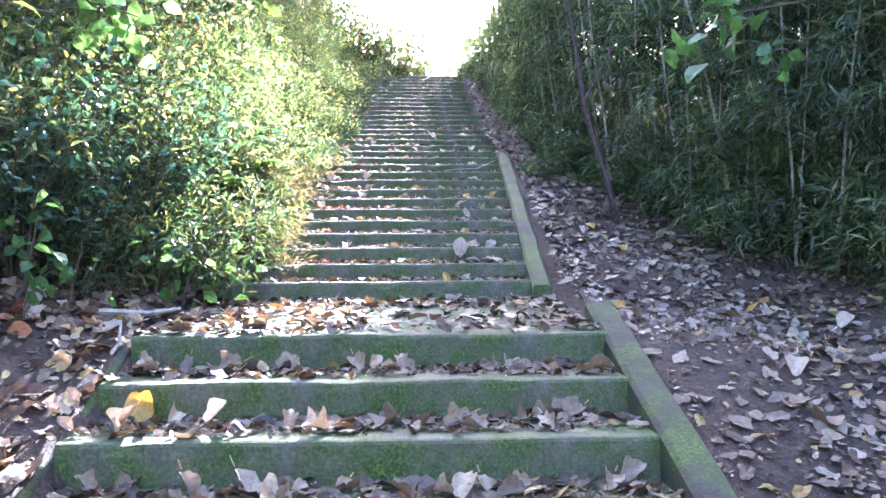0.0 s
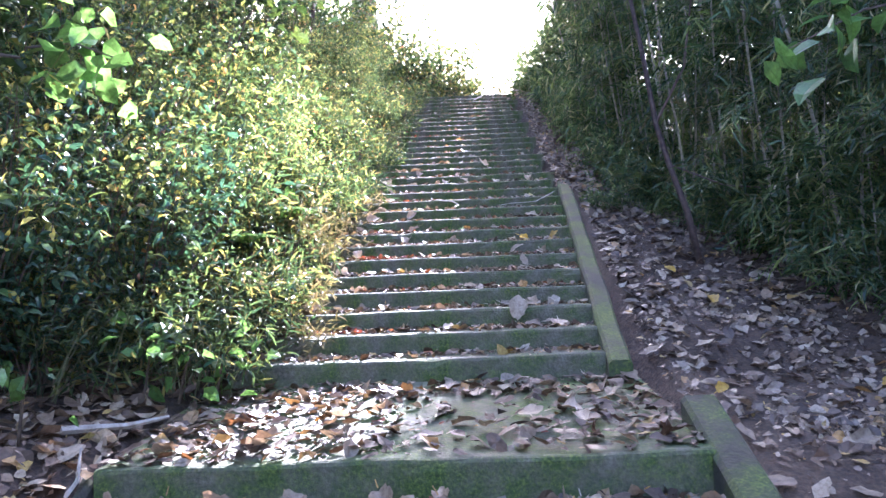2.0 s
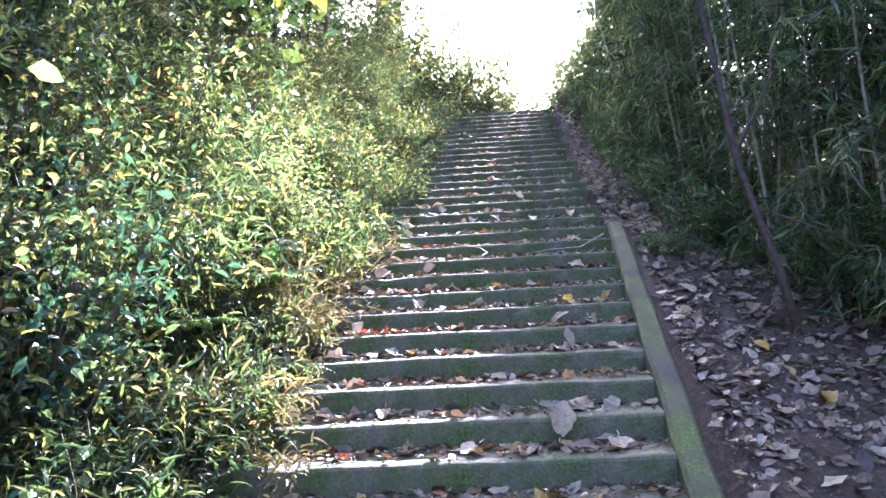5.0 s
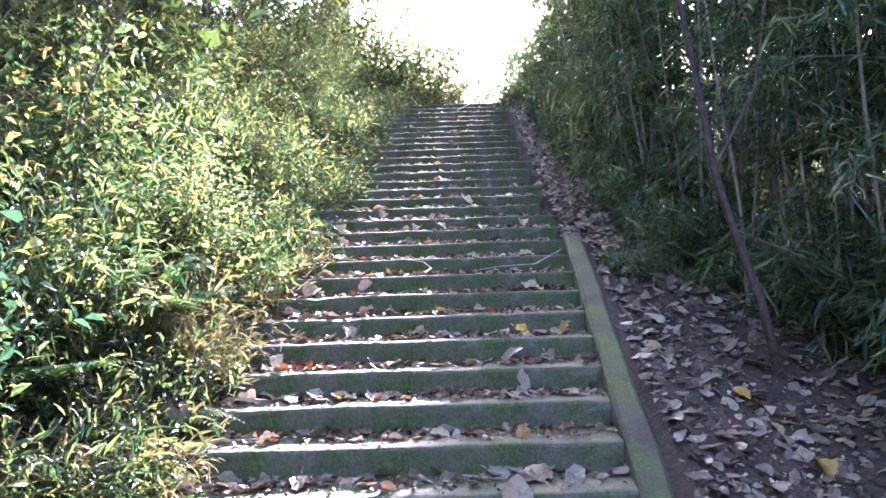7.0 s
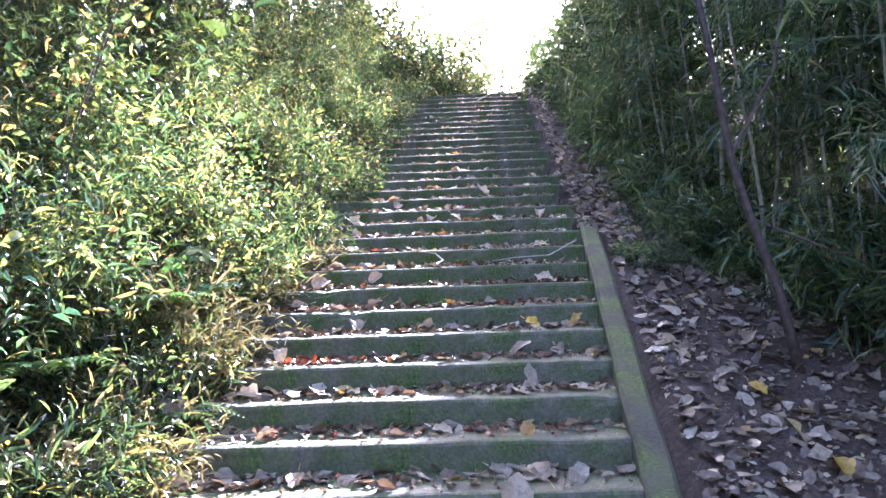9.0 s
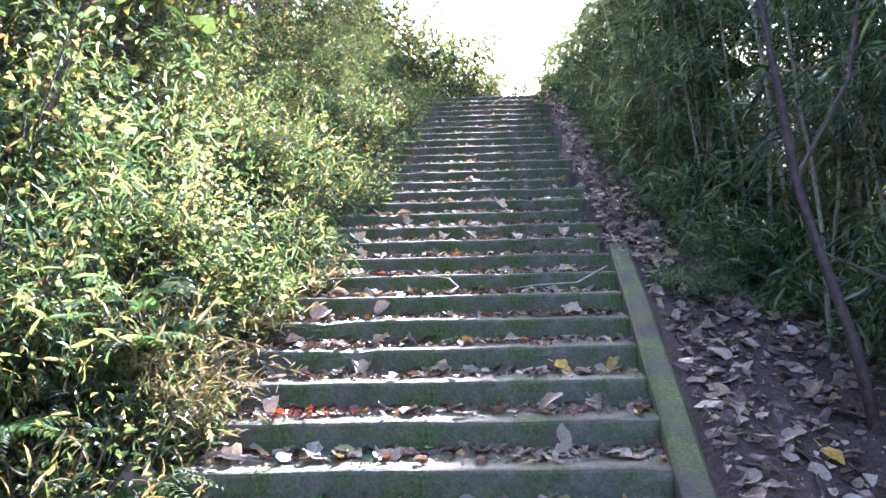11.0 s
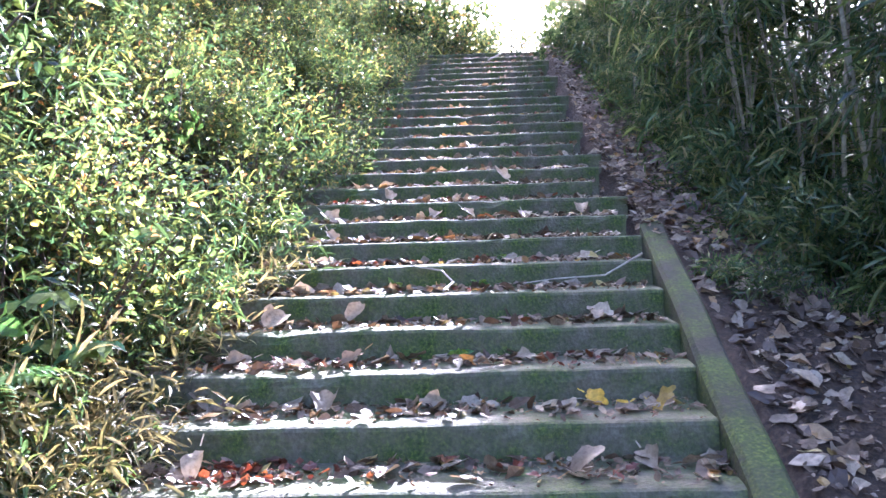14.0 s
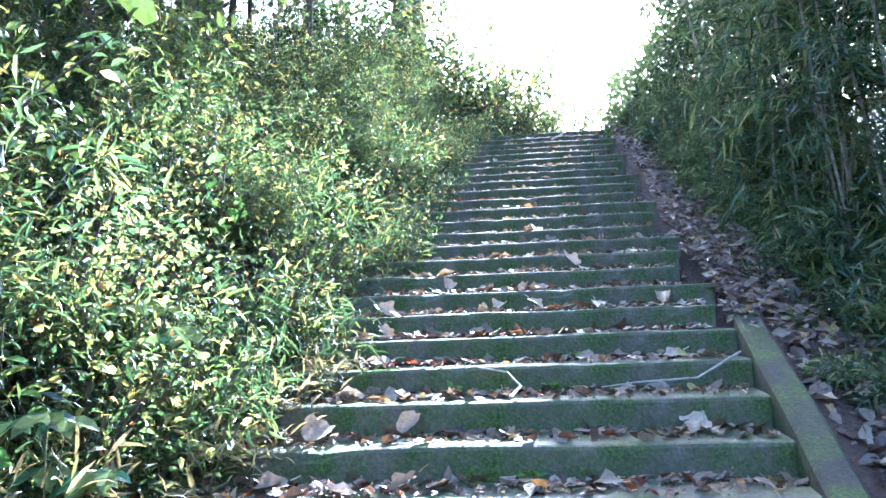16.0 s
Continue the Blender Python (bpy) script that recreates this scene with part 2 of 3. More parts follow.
# ---- ground ----
gx = np.concatenate([[-900, -300, -120, -60, -35, -22, -15], np.arange(-11, -4, 0.7), np.arange(-4, 5, 0.2), np.arange(5, 12, 0.7), [15, 22, 35, 60, 120, 300, 900]])
gy = np.concatenate([[-900, -300, -100, -40, -20, -10], np.arange(-6, 1, 0.5), np.arange(1, 19, 0.2), np.arange(19, 30, 1), [35, 45, 60, 100, 200, 400, 1500]])
gv = [(float(x), float(y), ground_z(float(x), float(y))) for y in gy for x in gx]
nx = len(gx)
gf = [(j * nx + i, j * nx + i + 1, (j + 1) * nx + i + 1, (j + 1) * nx + i) for j in range(len(gy) - 1) for i in range(nx - 1)]
tagged(new("ground", mesh_of("ground", gv, gf, M_SOIL, True)), "dark forest soil sloping up beside the steps", "ground", kind="structure")

# ---- stairs ----


def step_mesh(x0, x1, depth, height, material, seed, slope=0.0):
    """One concrete step with a worn, rounded nose; the nose's foot line is its origin."""
    r = random.Random(seed)
    n = 28
    prof = [(0.004, -height), (0.0, -0.05), (0.0, -0.018), (0.006, -0.005), (0.02, 0.0), (0.12, 0.0), (depth, slope)]
    vs, fs = [], []
    for i in range(n + 1):
        x = x0 + (x1 - x0) * i / n
        w = noise.noise((x * 1.4, seed * 5.1, 0)) * 0.014
        chip = max(0.0, noise.noise((x * 5, seed * 3.7, 2)) - 0.25) * 0.05
        for j, (y, z) in enumerate(prof):
            e = chip if j in (2, 3, 4) else 0.0
            vs.append((x, y + w * (j < 5) + e * 0.8 + r.uniform(-0.002, 0.002), z - e * 0.6 + noise.noise((x * 2, seed * 2.3, 7)) * 0.008 * (j > 1)))
    k = len(prof)
    for i in range(n):
        for j in range(k - 1):
            fs.append((i * k + j, (i + 1) * k + j, (i + 1) * k + j + 1, i * k + j + 1))
    b = len(vs)
    for i in (0, n):
        vs.append((x0 + (x1 - x0) * i / n, depth, -height))
    fs.append((b, *[j for j in range(k)][::-1]))
    fs.append((b + 1, *[n * k + j for j in range(k)]))
    fs.append((k - 1, b, b + 1, n * k + k - 1)[::-1])
    fs.append((0, n * k, b + 1, b)[::-1])
    return mesh_of("step", vs, fs, material)


stairs = tagged(new("stairs_upper"), "long flight of weathered mossy concrete steps covered with leaves", "stairs", kind="structure")
for i in range(NUP):
    y = Y1 + RUN * i
    right = rail_x(y) + 0.02 if i < 12 else 1.05 + 0.1 * math.sin(i * 2.1)
    s = child("step", step_mesh(-1.25, right, RUN + 0.06 if i < NUP - 1 else 2.2, RISE + 0.1, M_STEP_GREEN if 8 <= i <= 15 else M_STEP, i + 1), stairs)
    s.location = (0, y, float(step_z(i)))
lower = tagged(new("stairs_lower"), "short flight of wide concrete steps with thick green moss", "stairs", kind="structure")
for i, (y, z) in enumerate(LOW):
    last = i == len(LOW) - 1
    s = child("landing_slab" if last else "step", step_mesh(-1.34, 1.02, Y1 - y + 0.02 if last else 0.52, 0.26, M_MOSSY, 60 + i, 0.12 if last else 0.0), lower)
    s.location = (0, y, z)


def kerb_mesh(path, width, drop, seed):
    """A sloping concrete kerb with worn edges along path, whose points lie on its inner top edge."""
    vs, fs = [], []
    n = 30
    ys = np.linspace(path[0][1], path[-1][1], n)
    px, py, pz = zip(*path)
    for i, y in enumerate(ys):
        x, z = np.interp(y, py, px), np.interp(y, py, pz)
        w = noise.noise((y * 2, seed, 1)) * 0.006
        h = noise.noise((y * 1.7, seed, 4)) * 0.012
        for dx, dz in ((0, -drop), (0, -0.02), (0.018, 0), (width - 0.02, 0), (width, -0.025), (width, -drop)):
            vs.append((x + dx + w, y, z + dz + h * (dz > -0.1)))
    for i in range(n - 1):
        for j in range(5):
            fs.append((i * 6 + j, i * 6 + j + 1, (i + 1) * 6 + j + 1, (i + 1) * 6 + j)[::-1])
    fs.append(tuple(range(6)))
    fs.append(tuple((n - 1) * 6 + j for j in range(6))[::-1])
    return mesh_of("kerb", vs, fs, M_KERB)


def kerb(path, width, drop, seed, label):
    return tagged(new("stair_kerb", kerb_mesh(path, width, drop, seed)), label, "kerb", kind="structure")


kerb([(1.0, 1.7, 0.5), (1.0, 4.72, 1.53)], 0.16, 0.5, 1.0, "sloping concrete kerb with grey lichen beside lower steps")
kerb([(0.85, 5.66, 1.6), (rail_x(9.9), 9.9, Z1 + RISE * 11.25 + 0.05)], 0.13, 0.45, 2.0, "narrow mossy concrete kerb beside the upper steps")
kerb([(-1.46, 1.7, 0.36), (-1.46, 4.3, 1.35)], 0.11, 0.4, 3.0, "low concrete kerb half buried in dead leaves")

# ---- plants ----


def plant(name, label, category, group):
    return tagged(new(name), label, category, group)


def rows_of_leaves(pts, dirs, lmin, lmax, ratio, droop=0.25, up=None):
    n = len(pts)
    length = rng.uniform(lmin, lmax, n)
    hint = up if up is not None else unit(n, 0.5, 1.2)
    return blades(pts, dirs, hint, length, length * ratio * rng.uniform(0.8, 1.2, n), 0.2, droop)


def arc(base, tip_dir, length, sag, n=6, jig=0.05):
    """Points of a stem that starts upright and bends towards tip_dir."""
    out, p, d = [], Vector(base), Vector((0, 0, 1)).lerp(Vector(tip_dir), 0.15 if n < 8 else 0.03).normalized()
    for i in range(n):
        out.append(tuple(p))
        d = (d + Vector(tip_dir) * sag / n + Vector(rng.normal(size=3) * jig)).normalized()
        p = p + d * (length / (n - 1))
    return out


def sample_along(pts, t):
    pts = np.array(pts)
    f = t * (len(pts) - 1)
    i = np.minimum(f.astype(int), len(pts) - 2)
    w = (f - i)[:, None]
    return pts[i] * (1 - w) + pts[i + 1] * w


def sasa(h, spread, stems, per, lmin, lmax, mat_leaf=None, low=0.15, label="dense bamboo grass with narrow green and yellowing leaves", group="bamboo grass along the steps"):
    """A clump of bamboo grass: thin arching stems with fans of narrow leaves."""
    top = plant("dwarf_bamboo", label, "bamboo grass", group)
    tubes, P, D = [], [], []
    for s in range(stems):
        a = rng.uniform(0, 6.283)
        b = (math.cos(a) * rng.uniform(0, 0.22), math.sin(a) * rng.uniform(0, 0.22), -0.05)
        lean = Vector((math.cos(a), math.sin(a), rng.uniform(-0.1, 0.5)))
        pts = arc(b, lean, h * rng.uniform(0.7, 1.15), spread * rng.uniform(0.5, 1.2))
        tubes.append(tube_data(pts, np.linspace(0.005, 0.002, len(pts)), 3))
        nodes = max(3, per // 6)
        tt = np.sort(rng.uniform(low, 1.0, nodes))
        for q in sample_along(pts, tt):
            side = unit(1, 0.4, 0.25)[0]
            tip = q + side * rng.uniform(0.05, 0.22)
            k = 6
            fan = side + rng.normal(size=(k, 3)) * 0.75
            fan[:, 2] -= 0.05
            P.append(np.repeat(tip[None], k, 0) + rng.normal(size=(k, 3)) * 0.035)
            D.append(fan)
    P, D = np.concatenate(P), np.concatenate(D)
    tagged(child("stem_tangle", mesh_of("stem_tangle", *join(tubes), M_STEM), top), kind="stuff")
    child("foliage", mesh_of("foliage", *rows_of_leaves(P, D, lmin, lmax, 0.15), mat_leaf or M_SASA), top)
    return top


def shrub(h, w, n, lmin, lmax, material, label, group, name="shrub", ratio=0.5):
    """A leafy shrub: forked woody stems, leaves in uneven sprays at the shoots."""
    top = plant(name, label, "shrub", group)
    tubes, P, D = [], [], []
    shoots = 26
    for s in range(shoots):
        a = rng.uniform(0, 6.283)
        lean = Vector((math.cos(a), math.sin(a), rng.uniform(0.0, 1.0))).normalized()
        pts = arc((math.cos(a) * 0.06, math.sin(a) * 0.06, -0.05), lean, h * rng.uniform(0.55, 1.1), w * rng.uniform(0.4, 1.4))
        tubes.append(tube_data(pts, np.linspace(0.009, 0.002, len(pts)), 4))
        m = n // shoots
        q = sample_along(pts, rng.uniform(0.2, 1.0, m) ** 0.7)
        off = rng.normal(size=(m, 3)) * 0.09
        P.append(q + off)
        D.append(off * 6 + unit(m, 0.5, 0.1))
    P, D = np.concatenate(P), np.concatenate(D)
    tagged(child("stem_tangle", mesh_of("stem_tangle", *join(tubes), M_BARK), top), kind="stuff")
    child("foliage", mesh_of("foliage", *rows_of_leaves(P, D, lmin, lmax, ratio), material), top)
    return top


def bamboo(h, bare, leafn, label, group, droop=0.5, thick=0.012):
    """One slender bamboo: jointed culm, thin side branches, drooping leaves."""
    top = plant("bamboo", label, "bamboo", group)
    a = rng.uniform(0, 6.283)
    pts = arc((0, 0, -0.1), (math.cos(a), math.sin(a), 0.2), h, rng.uniform(0.03, 0.16), 12, 0.025)
    radii = np.linspace(thick, 0.003, 12)
    child("culm", mesh_of("culm", *tube_data(pts, radii, 6), M_CULM), top)
    tubes, P, D = [], [], []
    nb = leafn // 26
    for q in sample_along(pts, rng.uniform(bare, 1.0, nb)):
        d = unit(1, 0.3, 0.35)[0]
        L = rng.uniform(0.3, 0.75)
        br = [tuple(q), tuple(q + d * L * 0.5), tuple(q + d * L + np.array([0, 0, -0.12 * L / 0.4]))]
        tubes.append(tube_data(br, [0.004, 0.003, 0.0015], 3))
        k = 26
        pp = sample_along(br, rng.uniform(0.25, 1, k)) + rng.normal(size=(k, 3)) * 0.04
        dd = d[None] * 0.6 + rng.normal(size=(k, 3)) * 0.6
        dd[:, 2] -= droop
        P.append(pp)
        D.append(dd)
    tagged(child("branch_tangle", mesh_of("branch_tangle", *join(tubes), M_STEM), top), kind="stuff")
    child("foliage", mesh_of("foliage", *rows_of_leaves(np.concatenate(P), np.concatenate(D), 0.09, 0.175, 0.11, 0.3), M_BAMBOO), top)
    return top


def tree(h, r, crown_n, crown_from, crown_w, label, group="", leaf=(0.05, 0.1), limbs=14, lean=0.6):
    """A tree with a tapered trunk, limbs and a crown of many leaves in uneven sprays."""
    top = plant("tree", label, "tree", group)
    pts = arc((0, 0, -0.2), (rng.normal() * lean, rng.normal() * lean, 0.6), h, 0.25, 10, 0.05 if lean > 0.3 else 0.02)
    child("trunk", mesh_of("trunk", *tube_data(pts, np.linspace(r, r * 0.25, 10), 10), M_BARK, True), top)
    tubes, P, D = [], [], []
    for q in sample_along(pts, np.linspace(crown_from, 1.0, limbs)):
        d = unit(1, 0.25, 0.25)[0]
        L = crown_w * rng.uniform(0.6, 1.1)
        mid = q + d * L * 0.5 + np.array([0, 0, 0.1 * L])
        br = [tuple(q), tuple(mid), tuple(q + d * L)]
        tubes.append(tube_data(br, [r * 0.3, r * 0.16, r * 0.05], 5))
        for _ in range(6):
            o = sample_along(br, rng.uniform(0.35, 1, 1))[0]
            e = unit(1, 0.5, 0.1)[0] * rng.uniform(0.3, 0.9) * crown_w * 0.4
            tubes.append(tube_data([tuple(o), tuple(o + e)], [r * 0.08, r * 0.02], 4))
            k = crown_n // (limbs * 6)
            pp = o + e * rng.uniform(0.3, 1.15, (k, 1)) + rng.normal(size=(k, 3)) * 0.16 * crown_w * 0.5
            P.append(pp)
            D.append(unit(k, 0.6, -0.2))
    tagged(child("limb_tangle", mesh_of("limb_tangle", *join(tubes), M_BARK), top), kind="stuff")
    child("crown", mesh_of("crown", *rows_of_leaves(np.concatenate(P), np.concatenate(D), leaf[0], leaf[1], 0.5), M_TREE), top)
    return top


def scatter(kinds, places):
    """Puts the built plants at their first places and copies at the rest. places: kind, x, y, turn, size, sink."""
    used = set()
    for k, x, y, turn, size, sink in places:
        z = ground_z(x, y) - sink
        m = pose(x, y, z, rng.normal() * 4, rng.normal() * 4, turn)
        ob = kinds[k]
        if k in used:
            ob2 = copy_thing(ob, m)
            ob2.scale = (size, size, size * rng.uniform(0.9, 1.1))
        else:
            used.add(k)
            ob.matrix_basis = m
    return used


def left_edge(y):
    return float(np.interp(y, [0, 3.5, 4.8, 5.4, 6.2, 8, 12, 17, 20], [-2.7, -2.3, -1.95, -1.35, -1.15, -1.15, -0.9, -0.6, -0.4]))


def left_tall(y):
    return left_edge(y) - float(np.interp(y, [9, 13, 17, 20], [0, 0.15, 0.3, 0.3]))


def right_edge(y):
    return float(np.interp(y, [0, 2, 4.5, 6.5, 8, 9.5, 12, 17, 20], [4.8, 4.3, 3.4, 2.65, 2.25, 2.02, 1.68, 1.4, 1.4]))


# left bank: bamboo grass and shrubs, low at the steps, higher behind
SH1 = "yellow-green leafy shrub growing thickly on the bank"
low_kinds = [sasa(0.55, 1.0, 15, 60, 0.05, 0.1) for _ in range(4)] + [shrub(0.55, 1.0, 1100, 0.02, 0.045, M_SHRUB, "low shrub with small mixed green and yellow leaves", "low shrubs by the steps") for _ in range(2)]
mid_kinds = [sasa(1.15, 0.9, 18, 102, 0.05, 0.11) for _ in range(4)] + [shrub(1.15, 0.9, 2400, 0.025, 0.055, M_SHRUB, SH1, "shrubs on the bank") for _ in range(4)]
tall_kinds = [sasa(2.0, 0.7, 20, 150, 0.055, 0.12, None, 0.1) for _ in range(3)] + [shrub(1.9, 0.8, 3600, 0.03, 0.06, M_SHRUB, "tall yellow-green shrub with backlit leaves", "shrubs on the bank") for _ in range(4)]


def band(kinds, y0, y1, step, off, jitter, edge, sign, size=(0.8, 1.2), sink=0.0):
    out, y = [], y0
    while y < y1:
        yy = y + rng.uniform(-0.5, 0.5) * step
        x = edge(yy) + sign * (off + rng.uniform(-1, 1) * jitter)
        out.append((int(rng.integers(len(kinds))), x, yy, rng.uniform(0, 360), rng.uniform(*size), sink))
        y += step
    return out


scatter(low_kinds, band(low_kinds, 4.6, 18.5, 0.3, 0.15, 0.12, left_edge, -1, (0.6, 1.1)) + band(low_kinds, 2.0, 18, 0.4, 0.4, 0.2, left_edge, -1, (0.8, 1.3)))
scatter(mid_kinds, band(mid_kinds, 1.5, 8.5, 0.36, 0.62, 0.15, left_tall, -1) + band(mid_kinds, 1.5, 8.5, 0.42, 1.05, 0.2, left_tall, -1, (0.9, 1.35))
        + band(mid_kinds, 8.5, 19, 0.34, 0.62, 0.15, left_tall, -1, (0.6, 0.85)) + band(mid_kinds, 8.5, 19, 0.38, 1.05, 0.2, left_tall, -1, (0.65, 0.95)))
scatter(tall_kinds, band(tall_kinds, 1, 8.5, 0.42, 1.45, 0.2, left_tall, -1, (0.7, 1.05)) + band(tall_kinds, 0, 8.5, 0.5, 2.1, 0.3, left_tall, -1) + band(tall_kinds, -1, 9, 0.7, 2.9, 0.3, left_tall, -1, (0.9, 1.3)) + band(tall_kinds, 8.5, 12, 0.4, 1.5, 0.2, left_tall, -1, (0.5, 0.72)) + band(tall_kinds, 8.5, 12, 0.5, 2.2, 0.3, left_tall, -1, (0.6, 0.85)) + band(tall_kinds, 9, 12, 0.6, 3.0, 0.3, left_tall, -1, (0.7, 0.95))
        + band(tall_kinds, 12, 20, 0.42, 1.3, 0.3, left_tall, -1, (0.45, 0.7)) + band(tall_kinds, 12, 21, 0.5, 2.1, 0.4, left_tall, -1, (0.45, 0.65)) + band(tall_kinds, 12, 21, 0.6, 3.2, 0.5, left_tall, -1, (0.45, 0.7)))

dark_kinds = [shrub(1.3, 0.9, 1300, 0.04, 0.085, M_DARKLEAF, "shrub with larger dark green and some yellow leaves", "dark shrubs near the landing", "shrub", 0.45) for _ in range(3)]
scatter(dark_kinds, band(dark_kinds, 3.3, 6.0, 0.45, 0.3, 0.2, left_edge, -1, (0.6, 0.95)) + band(dark_kinds, 3.5, 7.0, 0.7, 1.1, 0.3, left_edge, -1, (0.9, 1.2)))

# right: a dark thicket of slender bamboo
BL = "slender brown bamboo with drooping dark green leaves"
bam = [bamboo(rng.uniform(3.8, 5.2), 0.22, 800, BL, "bamboo thicket") for _ in range(6)]
bam_low = [bamboo(rng.uniform(2.6, 3.4), 0.05, 900, "leafy young bamboo with leaves down to the ground", "bamboo thicket", 0.6, 0.009) for _ in range(4)]
allb = bam + bam_low


def right_tall(y):
    return right_edge(y) + float(np.interp(y, [9, 12, 15, 20], [0, 0.1, 0.3, 0.6]))


places = band(bam, 0, 19, 0.32, 0.25, 0.2, right_tall, 1, (0.85, 1.15))
places += [(6 + p[0], *p[1:]) for p in band(bam_low, 0, 17, 0.3, 0.4, 0.25, right_tall, 1)]
for o, st in ((1.0, 0.38), (1.6, 0.42), (2.4, 0.5), (3.4, 0.6), (4.6, 0.8)):
    places += band(allb, -2, 18, st, o, 0.3, right_tall, 1, (0.95, 1.3))
places += [(6 + p[0], *p[1:]) for p in band(bam_low, 13, 18.5, 0.3, 0.3, 0.15, right_edge, 1, (0.5, 0.68)) + band(bam_low, 12, 18.5, 0.3, 0.02, 0.12, right_edge, 1, (0.3, 0.42))]
scatter(allb, places)
bare = [bamboo(rng.uniform(3.8, 4.6), 0.72, 320, "tall bare brown bamboo culm at the thicket's edge", "bamboo thicket", 0.5, th) for th in (0.011, 0.014, 0.017)]
scatter(bare, band(bare, 7.2, 14, 0.42, 0.25, 0.25, right_edge, 1, (0.85, 1.1)) + band(bare, 7, 14, 1.1, 0.8, 0.3, right_edge, 1, (0.85, 1.1)) + band(bare, 8.2, 14.5, 0.7, 1.7, 0.4, left_tall, -1, (0.6, 0.85)))
under = [sasa(0.6, 1.0, 14, 60, 0.07, 0.15, M_BAMBOO, 0.1, "dark green bamboo grass at the foot of the thicket", "undergrowth beside the thicket") for _ in range(3)]
scatter(under, band(under, 8.6, 19, 0.36, 0.0, 0.14, right_edge, 1, (0.35, 0.62)) + band(under, 9, 19, 0.4, 0.35, 0.15, right_edge, 1, (0.7, 1.1)) + band(under, 3.0, 8.8, 0.34, 0.4, 0.25, right_edge, 1, (0.7, 1.15)) + band(under, 2.0, 8.8, 0.4, 0.9, 0.25, right_edge, 1, (1.0, 1.6)) + [(0, 2.75, 7.75, 40, 1.0, 0), (1, 2.95, 7.5, 90, 1.1, 0), (2, 2.6, 8.2, 10, 1.0, 0)] + band(under, 12.5, 19, 0.4, 0.8, 0.15, right_edge, 1, (1.1, 1.7)))

# bushes beyond the top of the steps
top_bush = shrub(1.9, 0.9, 2800, 0.04, 0.08, M_SHRUB, "round sunlit bush beyond the top step", "bushes at the top", "bush")
scatter([top_bush], [(0, -2.6, 19.3, 30, 1, 0), (0, -0.25, 19.5, 60, 1.35, 0), (0, 0.15, 20.0, 160, 1.2, 0), (0, -0.95, 18.9, 100, 1.4, 0), (0, -1.7, 19.4, 250, 1.6, 0), (0, -2.4, 18.6, 80, 1.6, 0), (0, 0.9, 21, 20, 1.05, 0), (0, 1.6, 19.8, 200, 0.95, 0), (0, 2.3, 19.2, 300, 1.3, 0)]
        + [(0, x, y, a, z, 0) for x, y, a, z in ((-1.0, 18.3, 10, 0.7), (-0.65, 18.5, 70, 0.62), (-0.3, 18.4, 130, 0.6), (0.05, 18.6, 200, 0.62), (0.35, 18.5, 260, 0.55), (0.75, 18.4, 320, 0.3), (1.0, 18.3, 40, 0.36), (1.35, 18.2, 90, 0.45), (-0.9, 19.6, 150, 1.25), (-1.4, 20.2, 190, 1.4), (-0.6, 20.4, 80, 1.1))])

# trees behind the bank and far woods round about
big = tree(8.5, 0.38, 7000, 0.42, 2.6, "thick dark tree trunk with spreading branches above the bank", "trees above the steps", (0.08, 0.15), 16, 0.1)
big.matrix_basis = pose(-1.95, 20.3, ground_z(-1.95, 20.3), 0, 0, 40)
for x, y, a, k in ((-3.8, 15.5, 260, 0.62),):
    copy_thing(big, pose(x, y, ground_z(x, y) - 0.1, 0, 0, a)).scale = (k, k, k)
for b0, b1, b2, rr in (((0.1, 0, 3.0), (1.2, -0.3, 2.75), (2.1, -0.4, 3.1), 0.05), ((0.1, 0, 3.6), (1.1, 0.2, 3.7), (2.4, 0.2, 3.5), 0.045), ((1.2, -0.3, 2.75), (1.7, -0.3, 2.6), (2.5, -0.2, 2.65), 0.025), ((1.1, 0.2, 3.7), (1.9, 0.0, 4.2), (2.6, 0.1, 4.3), 0.025)):
    q = child("branch", mesh_of("branch", *tube_data([b0, b1, b2], [rr, rr * 0.6, rr * 0.2], 6), M_BARK), big, "bare dark branch")
    q.rotation_euler = (0, 0, radians(-40))
sapling = tree(5.0, 0.055, 1600, 0.4, 1.0, "thin dark sapling standing among the shrubs", "saplings on the bank", (0.05, 0.09), 9)
sapling.matrix_basis = pose(-2.75, 16.7, ground_z(-2.75, 16.7), 0, 0, 0)
for x, y, a, s in ((-3.4, 13.0, 80, 1.1), (-3.9, 10.2, 200, 1.2), (-3.3, 7.6, 310, 1.0), (-3.6, 18.5, 140, 1.2)):
    copy_thing(sapling, pose(x, y, ground_z(x, y), 2, -3, a)).scale = (s, s, s)
# added to shade the near left bank; crowns also fill the upper left
shade = [tree(4.6, 0.045, 4200, 0.14, 1.6, "slender leafy tree rising out of the shrubs", "young trees on the bank", (0.06, 0.11), 13, 0.3) for _ in range(2)]
scatter(shade, [(0, -2.7, 12.8, 30, 1, 0), (1, -2.5, 10.6, 110, 1, 0), (0, -3.2, 8.8, 200, 1.05, 0), (1, -3.5, 11.6, 250, 1.1, 0), (0, -3.3, 6.6, 310, 1.0, 0), (1, -3.0, 14.6, 60, 0.9, 0)])
# added trees: crowns above the view keep sun off the near left bank
shade_tree = tree(4.2, 0.045, 4200, 0.38, 2.0, "thin dark tree added to shade the bank", "young trees on the bank", (0.06, 0.11), 14, 0.1)
